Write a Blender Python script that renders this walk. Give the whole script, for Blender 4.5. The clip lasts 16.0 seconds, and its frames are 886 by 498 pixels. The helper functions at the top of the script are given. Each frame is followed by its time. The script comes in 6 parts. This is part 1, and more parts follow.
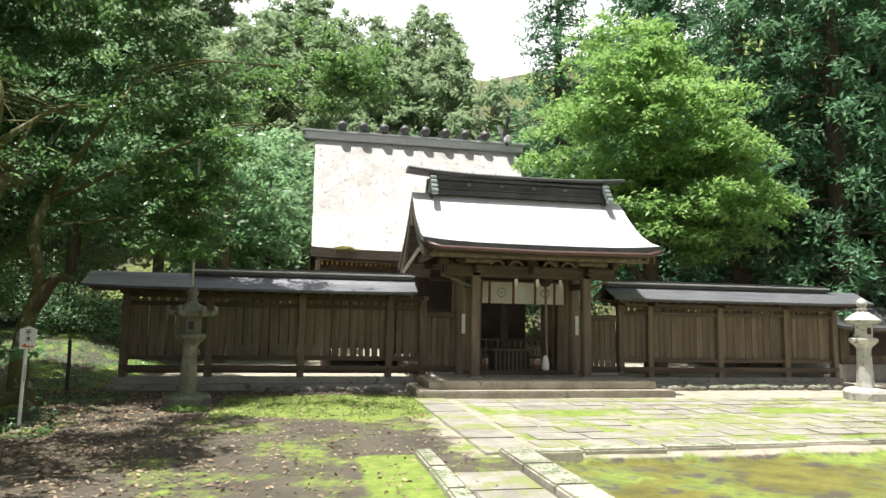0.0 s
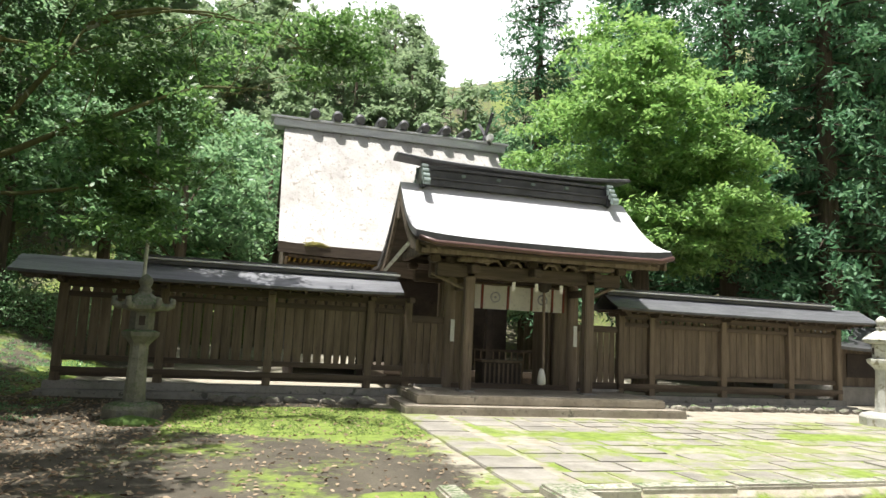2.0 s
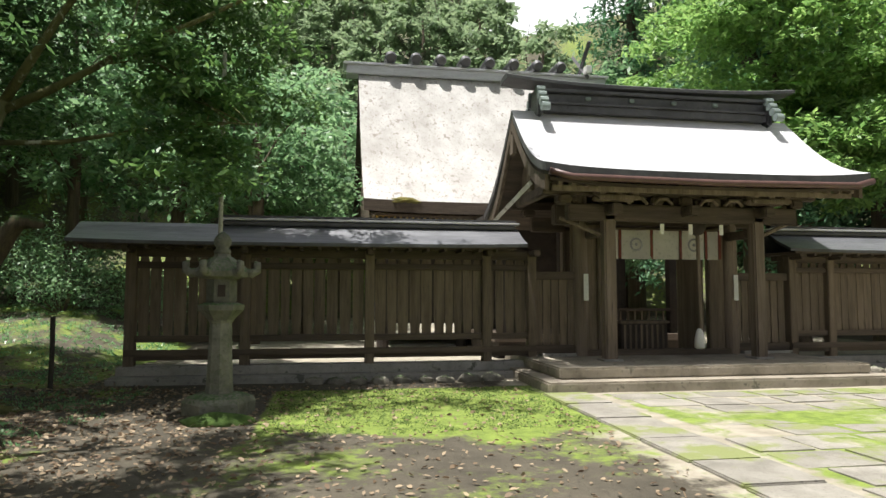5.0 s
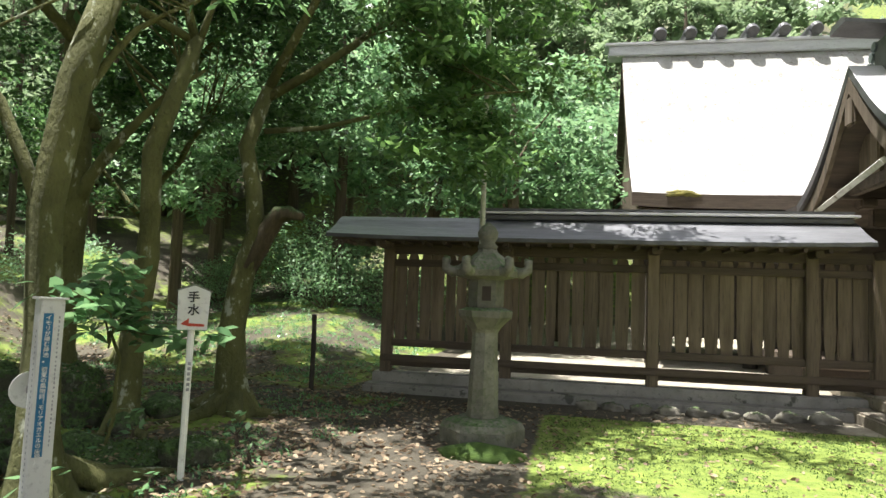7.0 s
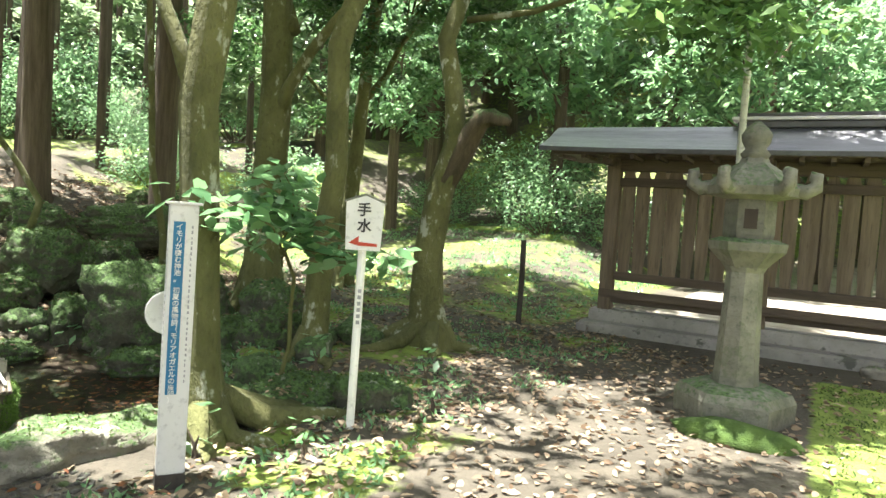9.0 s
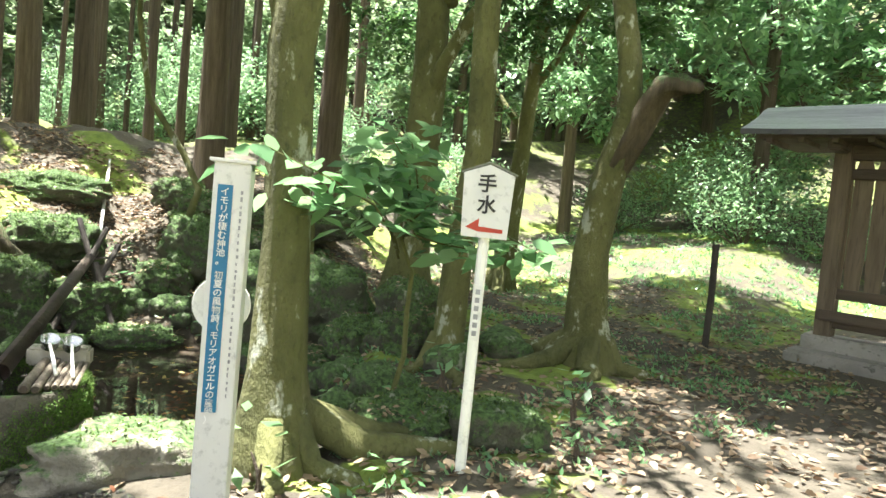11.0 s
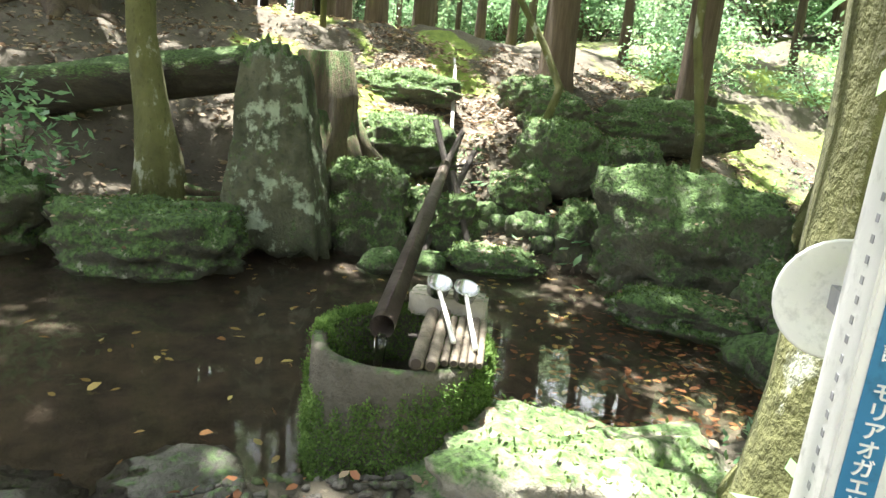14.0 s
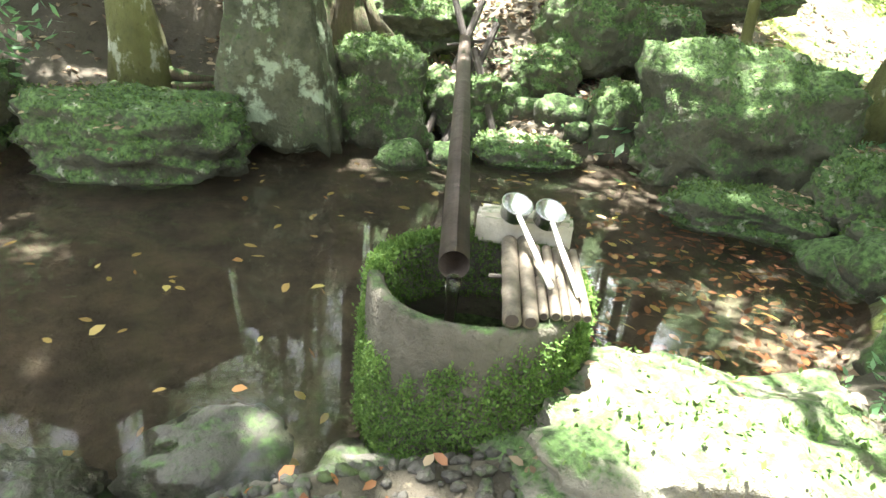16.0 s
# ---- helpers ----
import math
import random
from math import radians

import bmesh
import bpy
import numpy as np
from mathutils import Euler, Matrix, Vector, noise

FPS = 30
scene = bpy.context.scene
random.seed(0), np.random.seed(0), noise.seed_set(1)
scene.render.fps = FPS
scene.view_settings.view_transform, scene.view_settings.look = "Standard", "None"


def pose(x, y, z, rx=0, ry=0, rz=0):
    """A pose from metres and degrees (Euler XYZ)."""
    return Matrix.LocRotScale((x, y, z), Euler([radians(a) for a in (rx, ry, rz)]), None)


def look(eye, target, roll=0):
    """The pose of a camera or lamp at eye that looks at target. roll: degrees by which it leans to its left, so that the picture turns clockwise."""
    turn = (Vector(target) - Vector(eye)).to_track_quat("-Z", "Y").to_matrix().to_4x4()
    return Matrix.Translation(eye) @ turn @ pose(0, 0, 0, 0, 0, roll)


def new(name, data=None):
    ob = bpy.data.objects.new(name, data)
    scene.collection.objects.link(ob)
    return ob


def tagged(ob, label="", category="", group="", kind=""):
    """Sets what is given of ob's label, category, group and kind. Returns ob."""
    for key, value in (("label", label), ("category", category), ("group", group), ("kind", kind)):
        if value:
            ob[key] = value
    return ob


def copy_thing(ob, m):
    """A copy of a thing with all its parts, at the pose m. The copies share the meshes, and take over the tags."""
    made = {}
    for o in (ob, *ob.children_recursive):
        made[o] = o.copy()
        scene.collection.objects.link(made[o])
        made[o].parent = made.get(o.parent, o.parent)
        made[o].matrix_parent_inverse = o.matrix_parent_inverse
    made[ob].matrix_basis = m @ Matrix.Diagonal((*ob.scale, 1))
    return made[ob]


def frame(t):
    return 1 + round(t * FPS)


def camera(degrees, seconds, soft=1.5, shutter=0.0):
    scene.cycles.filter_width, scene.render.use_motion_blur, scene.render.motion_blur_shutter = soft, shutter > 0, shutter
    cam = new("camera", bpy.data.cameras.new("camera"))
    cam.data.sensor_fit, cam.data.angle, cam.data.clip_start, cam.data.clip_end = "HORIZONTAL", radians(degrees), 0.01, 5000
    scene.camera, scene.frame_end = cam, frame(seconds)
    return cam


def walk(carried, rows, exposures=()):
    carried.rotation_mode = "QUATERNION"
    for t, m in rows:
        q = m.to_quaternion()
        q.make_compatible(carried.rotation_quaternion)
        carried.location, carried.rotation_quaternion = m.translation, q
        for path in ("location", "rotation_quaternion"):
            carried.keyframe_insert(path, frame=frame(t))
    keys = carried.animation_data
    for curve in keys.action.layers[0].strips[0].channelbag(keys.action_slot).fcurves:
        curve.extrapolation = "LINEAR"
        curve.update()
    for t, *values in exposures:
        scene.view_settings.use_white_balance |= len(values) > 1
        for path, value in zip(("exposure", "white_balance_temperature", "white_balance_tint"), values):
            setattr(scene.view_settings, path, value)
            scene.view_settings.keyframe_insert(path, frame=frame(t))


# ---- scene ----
cam = camera(67.0, 16.0)
PATH = [
    (0, (0.651, 0.768, 1.503), (1.043, 2.717, 1.72), 1.0),
    (0.5, (0.554, 1.252, 1.506), (1.098, 3.159, 1.765), 1.3),
    (1, (0.485, 1.75, 1.447), (1.066, 3.642, 1.739), 4.2),
    (1.5, (0.439, 2.111, 1.408), (0.957, 4.03, 1.633), 4.7),
    (2, (0.265, 2.546, 1.389), (0.789, 4.46, 1.641), 2.8),
    (2.5, (0.168, 2.997, 1.354), (0.582, 4.936, 1.611), 1.8),
    (3, (0.003, 3.439, 1.298), (0.4, 5.383, 1.556), 0.2),
    (3.2, (-0.044, 3.618, 1.301), (0.383, 5.555, 1.55), -0.2),
    (5.3, (-0.105, 5.327, 1.307), (0.172, 7.303, 1.442), 0.0),
    (5.5, (-0.143, 5.485, 1.314), (0.061, 7.47, 1.449), 0.7),
    (6, (-0.269, 5.91, 1.317), (-0.224, 7.905, 1.453), 0.5),
    (6.5, (-0.375, 6.339, 1.326), (-0.634, 8.317, 1.475), 0.9),
    (7, (-0.488, 6.717, 1.328), (-0.871, 8.674, 1.471), 2.1),
    (7.5, (-0.605, 7.091, 1.266), (-1.118, 9.021, 1.373), 2.8),
    (8, (-0.646, 7.403, 1.276), (-1.349, 9.275, 1.242), 3.4),
    (8.5, (-0.805, 7.663, 1.29), (-1.644, 9.477, 1.22), 3.6),
    (8.7, (-0.819, 7.771, 1.286), (-1.717, 9.556, 1.198), 3.7),
    (10.8, (-1.168, 8.793, 1.147), (-2.529, 10.255, 1.048), 4.9),
    (11, (-1.205, 8.87, 1.149), (-2.612, 10.286, 1.025), 5.1),
    (11.5, (-1.394, 8.94, 1.11), (-2.94, 10.194, 0.91), 6.1),
    (12, (-1.667, 8.994, 1.092), (-3.323, 10.098, 0.903), 7.4),
    (12.5, (-1.936, 9.07, 1.049), (-3.666, 10.021, 0.726), 7.1),
    (13, (-2.173, 9.053, 1.036), (-3.961, 9.841, 0.607), 6.4),
    (13.5, (-2.456, 9.011, 1.013), (-4.291, 9.698, 0.614), 6.3),
    (14, (-2.722, 9.043, 1.001), (-4.542, 9.731, 0.535), 5.4),
    (14.5, (-2.926, 9.027, 0.998), (-4.724, 9.721, 0.462), 4.9),
    (15, (-3.106, 8.939, 0.985), (-4.863, 9.64, 0.334), 5.4),
    (15.5, (-3.189, 8.923, 0.979), (-4.885, 9.679, 0.236), 5.3),
    (16, (-3.284, 8.961, 0.975), (-4.966, 9.672, 0.161), 5.1),
]
walk(cam, [(t, look(eye, target, roll)) for t, eye, target, roll in PATH],
     [(0, 1.0), (3.2, 0.95), (5.5, 0.75), (6.0, 0.8), (6.5, 1.05), (7.0, 1.45), (7.5, 1.75), (8.0, 2.1), (8.5, 2.5), (11, 2.75), (12, 2.6), (13, 2.6), (14, 3.0), (15, 3.5), (16, 3.8)])

# ---------- light ----------
SUN_TO = Vector((-0.20, -0.06, 1.0)).normalized()
world = bpy.data.worlds.new("sky")
world.use_nodes = True
scene.world = world
wn = world.node_tree.nodes
sky = wn.new("ShaderNodeTexSky")
sky.sky_type = "NISHITA"
sky.sun_disc = False
sky.sun_elevation = math.asin(SUN_TO.z)
sky.sun_rotation = math.atan2(SUN_TO.x, SUN_TO.y)
sky.air_density, sky.dust_density = 1.0, 3.0
wn["Background"].inputs["Strength"].default_value = 0.065
haze = wn.new("ShaderNodeHueSaturation")
haze.inputs["Saturation"].default_value, haze.inputs["Value"].default_value = 0.3, 1.1
world.node_tree.links.new(sky.outputs[0], haze.inputs["Color"])
world.node_tree.links.new(haze.outputs[0], wn["Background"].inputs["Color"])
sun = new("sun", bpy.data.lights.new("sun", "SUN"))
sun.data.energy, sun.data.angle, sun.data.color = 5.0, radians(0.6), (1.0, 0.965, 0.92)
sun.matrix_world = look(SUN_TO * 60, (0, 0, 0))

rng = np.random.default_rng(7)


# ---------- materials ----------
def mat(name, a, b, scale=3.0, rough=0.8, bump=0.3, stretch=(1, 1, 1), metal=0.0, vary=0.15,
        spots=None, moss=None, fine=6.0, sheer=0.0):
    """Two-scale noise between colours a and b; spots=(colour, scale, threshold); moss=(colour, amount) on upward faces."""
    m = bpy.data.materials.new(name)
    m.use_nodes = True
    n, l = m.node_tree.nodes, m.node_tree.links
    p = n["Principled BSDF"]
    geo = n.new("ShaderNodeNewGeometry")
    mp = n.new("ShaderNodeMapping")
    mp.inputs["Scale"].default_value = stretch
    l.new(geo.outputs["Position"], mp.inputs["Vector"])

    def tex(sc, detail=5):
        t = n.new("ShaderNodeTexNoise")
        t.inputs["Scale"].default_value, t.inputs["Detail"].default_value = sc, detail
        t.inputs["Roughness"].default_value = 0.65
        l.new(mp.outputs[0], t.inputs["Vector"])
        return t.outputs["Fac"]

    def ramp(src, lo, hi):
        r = n.new("ShaderNodeMapRange")
        r.inputs["From Min"].default_value, r.inputs["From Max"].default_value = lo, hi
        l.new(src, r.inputs["Value"])
        return r.outputs[0]

    def mix(fac, c1, c2):
        x = n.new("ShaderNodeMix")
        x.data_type = "RGBA"
        for sock, v in ((x.inputs[0], fac), (x.inputs[6], c1), (x.inputs[7], c2)):
            if hasattr(v, "links"):
                l.new(v, sock)
            else:
                sock.default_value = (*v, 1) if isinstance(v, tuple) else v
        return x.outputs[2]

    big, small = tex(scale), tex(scale * fine)
    col = mix(ramp(big, 0.32, 0.68), a, b)
    dark = tuple(v * 0.55 for v in a)
    col = mix(ramp(small, 0.55, 0.8), col, dark)
    if vary:
        oi = n.new("ShaderNodeObjectInfo")
        hs = n.new("ShaderNodeHueSaturation")
        l.new(ramp_out(n, l, oi.outputs["Random"], 1 - vary, 1 + vary), hs.inputs["Value"])
        l.new(col, hs.inputs["Color"])
        col = hs.outputs[0]
    if moss:
        sep = n.new("ShaderNodeSeparateXYZ")
        l.new(geo.outputs["Normal"], sep.inputs[0])
        ad = n.new("ShaderNodeMath")
        ad.operation = "MULTIPLY_ADD"
        l.new(tex(4.5, 6), ad.inputs[0])
        ad.inputs[1].default_value = 2.0
        l.new(sep.outputs["Z"], ad.inputs[2])
        fn = n.new("ShaderNodeMath")
        fn.operation = "MULTIPLY_ADD"
        l.new(tex(26, 4), fn.inputs[0])
        fn.inputs[1].default_value = 2.4
        l.new(ad.outputs[0], fn.inputs[2])
        fac = ramp(fn.outputs[0], 3.35 - moss[1] * 1.6, 3.95 - moss[1] * 1.6)
        g = mix(ramp(tex(34, 6), 0.36, 0.64), tuple(v * 0.45 for v in moss[0]), tuple(v * 2.3 for v in moss[0]))
        col = mix(fac, col, g)
    if spots:
        col = mix(ramp(tex(spots[1], 6), spots[2], spots[2] + 0.06), col, spots[0])
    l.new(col, p.inputs["Base Color"])
    p.inputs["Roughness"].default_value, p.inputs["Metallic"].default_value = rough, metal
    if bump:
        bp = n.new("ShaderNodeBump")
        bp.inputs["Strength"].default_value, bp.inputs["Distance"].default_value = bump, 0.03
        l.new(small, bp.inputs["Height"])
        l.new(bp.outputs[0], p.inputs["Normal"])
    return m


def ramp_out(n, l, src, lo, hi):
    r = n.new("ShaderNodeMapRange")
    r.inputs["To Min"].default_value, r.inputs["To Max"].default_value = lo, hi
    l.new(src, r.inputs["Value"])
    return r.outputs[0]


def leaf_mat(name, a, b, gloss=0.45, through_light=0.45):
    """Leaves: diffuse with light passing through, varied leaf by leaf."""
    m = bpy.data.materials.new(name)
    m.use_nodes = True
    n, l = m.node_tree.nodes, m.node_tree.links
    p, out = n["Principled BSDF"], n["Material Output"]
    geo = n.new("ShaderNodeNewGeometry")
    x = n.new("ShaderNodeMix")
    x.data_type = "RGBA"
    x.inputs[6].default_value, x.inputs[7].default_value = (*a, 1), (*b, 1)
    l.new(geo.outputs["Random Per Island"], x.inputs[0])
    l.new(x.outputs[2], p.inputs["Base Color"])
    p.inputs["Roughness"].default_value = gloss
    tr = n.new("ShaderNodeBsdfTranslucent")
    hs = n.new("ShaderNodeHueSaturation")
    hs.inputs["Value"].default_value, hs.inputs["Hue"].default_value = 1.7, 0.485
    l.new(x.outputs[2], hs.inputs["Color"])
    l.new(hs.outputs[0], tr.inputs["Color"])
    ms = n.new("ShaderNodeMixShader")
    ms.inputs[0].default_value = through_light
    l.new(p.outputs[0], ms.inputs[1])
    l.new(tr.outputs[0], ms.inputs[2])
    l.new(ms.outputs[0], out.inputs["Surface"])
    return m


MOSS = (0.046, 0.082, 0.024)
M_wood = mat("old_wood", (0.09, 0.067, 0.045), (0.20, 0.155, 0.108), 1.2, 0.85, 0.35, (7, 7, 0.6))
# darker than the boards: shade under the eaves is put into the beam colour
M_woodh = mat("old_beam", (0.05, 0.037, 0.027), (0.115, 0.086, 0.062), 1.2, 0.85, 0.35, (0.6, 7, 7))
M_post = mat("weathered_post", (0.115, 0.086, 0.060), (0.25, 0.197, 0.15), 1.0, 0.85, 0.4, (9, 9, 0.5))
# dark wood; also stands in for shade indoors, in lantern openings and cane ends
M_dark = mat("dark_wood_and_shade", (0.03, 0.024, 0.02), (0.06, 0.045, 0.035), 2, 0.9, 0.2)
M_copper = mat("weathered_roof_sheet", (0.48, 0.48, 0.50), (0.62, 0.62, 0.64), 1.5, 0.45, 0.12, (1, 6, 6), 0.1, 0.05)
M_fenceroof = mat("dull_roof_sheet", (0.13, 0.133, 0.145), (0.22, 0.225, 0.24), 1.5, 0.4, 0.15, (1, 6, 6), 0.4, 0.05)
M_ridge = mat("dark_ridge_metal", (0.05, 0.05, 0.052), (0.10, 0.10, 0.105), 3, 0.45, 0.1, metal=0.3)
M_patina = mat("patina_copper", (0.14, 0.18, 0.17), (0.22, 0.27, 0.25), 6, 0.6, 0.1)
M_bark = mat("bark_roof", (0.34, 0.325, 0.305), (0.50, 0.488, 0.47), 0.8, 0.95, 0.6, (1.7, 1.0, 1.2), 0, 0.05,
             spots=((0.255, 0.23, 0.205), 5.0, 0.575), fine=13)
M_barkedge = mat("bark_roof_edge", (0.07, 0.05, 0.04), (0.13, 0.10, 0.07), 3, 0.95, 0.5, (1, 1, 12))
M_gold = mat("gilt_trim", (0.5, 0.34, 0.05), (0.65, 0.45, 0.10), 6, 0.4, 0.05, metal=0.4)
M_concrete = mat("old_concrete", (0.20, 0.19, 0.17), (0.33, 0.31, 0.28), 2.5, 0.9, 0.3, spots=((0.10, 0.10, 0.08), 5, 0.6))
M_step = mat("podium_stone", (0.19, 0.165, 0.125), (0.34, 0.30, 0.24), 2.0, 0.85, 0.25, spots=((0.14, 0.13, 0.10), 4, 0.6))
M_granite = mat("lantern_granite", (0.10, 0.10, 0.075), (0.22, 0.215, 0.17), 5, 0.85, 0.4,
                spots=((0.13, 0.14, 0.09), 7, 0.58), moss=(MOSS, 0.38))
M_granite2 = mat("pale_lantern_granite", (0.38, 0.38, 0.34), (0.55, 0.55, 0.5), 5, 0.85, 0.4, spots=((0.24, 0.22, 0.16), 6, 0.58))
M_rock = mat("mossy_rock", (0.038, 0.04, 0.025), (0.105, 0.105, 0.07), 3.0, 0.9, 1.0, vary=0.25,
             spots=((0.24, 0.255, 0.185), 9, 0.605), moss=(MOSS, 0.80), fine=9)
M_pale = mat("pale_flat_rock", (0.12, 0.11, 0.08), (0.26, 0.245, 0.19), 3.0, 0.9, 0.8, vary=0.1,
             spots=((0.33, 0.315, 0.25), 6, 0.6), moss=(MOSS, 0.48), fine=9)
M_wet = mat("wet_grey_rock", (0.050, 0.047, 0.038), (0.115, 0.108, 0.09), 4.0, 0.7, 0.8, vary=0.15, moss=(MOSS, 0.2),
            spots=((0.07, 0.10, 0.03), 5, 0.6), fine=9)
M_tallrock = mat("lichen_rock", (0.045, 0.052, 0.028), (0.12, 0.125, 0.075), 3.0, 0.9, 1.0,
                 spots=((0.31, 0.37, 0.26), 4.2, 0.535), moss=(MOSS, 0.5), fine=9)
M_edge = mat("foot_stone", (0.13, 0.12, 0.095), (0.27, 0.25, 0.205), 4, 0.9, 0.6, vary=0.3, moss=(MOSS, 0.3))
# mossy log, its colour darkened to give the bank's shade
M_log = mat("mossy_shade_dark_log", (0.022, 0.020, 0.014), (0.055, 0.048, 0.03), 3, 0.95, 1.0, (3, 1, 3), moss=(MOSS, 0.62))
M_stone = mat("edging_stone", (0.28, 0.26, 0.21), (0.46, 0.43, 0.36), 4, 0.9, 0.5, vary=0.25, moss=(MOSS, 0.22))
M_slab = mat("paving_slab", (0.19, 0.178, 0.15), (0.31, 0.29, 0.25), 2.6, 0.9, 0.6, vary=0.12,
             spots=((0.20, 0.225, 0.085), 0.9, 0.50), fine=14)
M_barkA = mat("mossy_bark", (0.075, 0.080, 0.025), (0.16, 0.162, 0.06), 3, 0.95, 1.0, (1, 1, 0.6), vary=0.1,
              spots=((0.36, 0.38, 0.29), 6, 0.585), fine=9)
M_barkC = mat("cedar_bark", (0.07, 0.052, 0.035), (0.15, 0.115, 0.08), 2, 0.95, 0.9, (8, 8, 0.6), vary=0.3)
M_stump = mat("rotting_stump", (0.07, 0.055, 0.035), (0.15, 0.12, 0.07), 3, 0.95, 0.9, (6, 6, 0.8), moss=(MOSS, 0.5))
M_white = mat("white_paint", (0.72, 0.72, 0.68), (0.80, 0.80, 0.77), 4, 0.5, 0.05, spots=((0.45, 0.43, 0.36), 14, 0.72))
M_cloth = mat("white_curtain", (0.70, 0.68, 0.60), (0.80, 0.78, 0.72), 3, 0.9, 0.1)
M_black = mat("black_ink", (0.02, 0.02, 0.02), (0.035, 0.035, 0.035), 3, 0.7, 0)
M_red = mat("red_paint", (0.45, 0.04, 0.02), (0.55, 0.07, 0.04), 6, 0.6, 0)
M_maroon = mat("maroon_cloth", (0.13, 0.03, 0.02), (0.18, 0.05, 0.03), 6, 0.9, 0)
M_gutter = mat("brown_gutter", (0.07, 0.035, 0.028), (0.11, 0.055, 0.045), 4, 0.45, 0.05)
M_blue = mat("blue_paint", (0.02, 0.17, 0.33), (0.03, 0.21, 0.40), 5, 0.5, 0)
M_grey = mat("grey_ink", (0.25, 0.25, 0.26), (0.33, 0.33, 0.34), 6, 0.7, 0)
M_bamboo = mat("old_bamboo", (0.065, 0.053, 0.038), (0.19, 0.16, 0.118), 5, 0.6, 0.2, (6, 6, 1), vary=0.2)
M_pipe = mat("rusty_pipe", (0.13, 0.105, 0.085), (0.25, 0.21, 0.175), 4, 0.6, 0.3, metal=0.2, spots=((0.36, 0.30, 0.25), 5, 0.6))
M_steel = mat("bright_metal", (0.55, 0.55, 0.55), (0.7, 0.7, 0.7), 6, 0.25, 0.02, metal=1.0)
M_timber = mat("dark_timber", (0.035, 0.03, 0.025), (0.07, 0.06, 0.05), 4, 0.9, 0.4)
M_ring = mat("mossy_concrete_ring", (0.065, 0.060, 0.042), (0.145, 0.132, 0.10), 5, 0.9, 0.7, moss=(MOSS, 0.3), fine=10)
M_ringmoss = mat("ring_moss", (0.05, 0.10, 0.015), (0.11, 0.19, 0.03), 9, 0.95, 1.0, fine=8)
M_yellowmoss = mat("yellow_roof_moss", (0.14, 0.13, 0.03), (0.30, 0.26, 0.07), 6, 0.95, 0.8, fine=8)
# brighter copy of the canopy leaf; sunlight on the lantern-side crown is in its colour
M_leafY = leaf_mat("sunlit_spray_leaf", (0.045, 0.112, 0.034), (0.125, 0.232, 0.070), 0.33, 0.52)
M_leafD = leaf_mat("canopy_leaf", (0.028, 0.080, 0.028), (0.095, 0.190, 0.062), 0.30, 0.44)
M_leafM = leaf_mat("bright_tree_leaf", (0.095, 0.21, 0.06), (0.24, 0.39, 0.12), 0.5, 0.45)
M_leafC = leaf_mat("cedar_needle", (0.060, 0.150, 0.082), (0.145, 0.275, 0.145), 0.7, 0.3)
# pale grey-green with the haze of distance mixed into the colour
M_leafF = leaf_mat("hazed_hill_leaf", (0.13, 0.20, 0.11), (0.24, 0.32, 0.18), 0.7, 0.4)
# lightened background leaf: haze and sun are put into its green
M_leafE = leaf_mat("woodland_leaf", (0.085, 0.178, 0.090), (0.215, 0.350, 0.175), 0.45, 0.48)
M_leafS = leaf_mat("shrub_leaf", (0.08, 0.19, 0.08), (0.18, 0.33, 0.15), 0.28, 0.42)
M_litter = leaf_mat("dead_leaf", (0.10, 0.06, 0.032), (0.36, 0.28, 0.18), 0.7, 0.1)
M_litterO = leaf_mat("sunk_leaf", (0.12, 0.045, 0.02), (0.34, 0.15, 0.06), 0.6, 0.1)
M_litterY = leaf_mat("fresh_fallen_leaf", (0.28, 0.13, 0.04), (0.52, 0.42, 0.13), 0.5, 0.2)


# ---------- mesh helpers ----------
def obj(name, bm, material, smooth=False):
    me = bpy.data.meshes.new(name)
    bm.to_mesh(me)
    bm.free()
    for m in material if isinstance(material, (list, tuple)) else (material,):
        me.materials.append(m)
    if smooth:
        me.shade_smooth()
    return new(name, me)


def part(name, bm, material, parent, label="", smooth=False):
    ob = obj(name, bm, material, smooth)
    ob.parent = parent
    return tagged(ob, label) if label else ob


def thing(name, at, label, category, group="", kind=""):
    e = new(name)
    e.location = at
    e.empty_display_size = 0.1
    return tagged(e, label, category, group, kind)


def box(lo, hi, bevel=0.0, bm=None):
    own = bm is None
    bm = bm or bmesh.new()
    c = [(a + b) / 2 for a, b in zip(lo, hi)]
    s = [b - a for a, b in zip(lo, hi)]
    r = bmesh.ops.create_cube(bm, size=1, matrix=Matrix.Translation(c) @ Matrix.Diagonal((*s, 1)))
    if bevel:
        es = {e for v in r["verts"] for e in v.link_edges}
        bmesh.ops.bevel(bm, geom=list(es), offset=bevel, segments=2, affect="EDGES")
    return bm


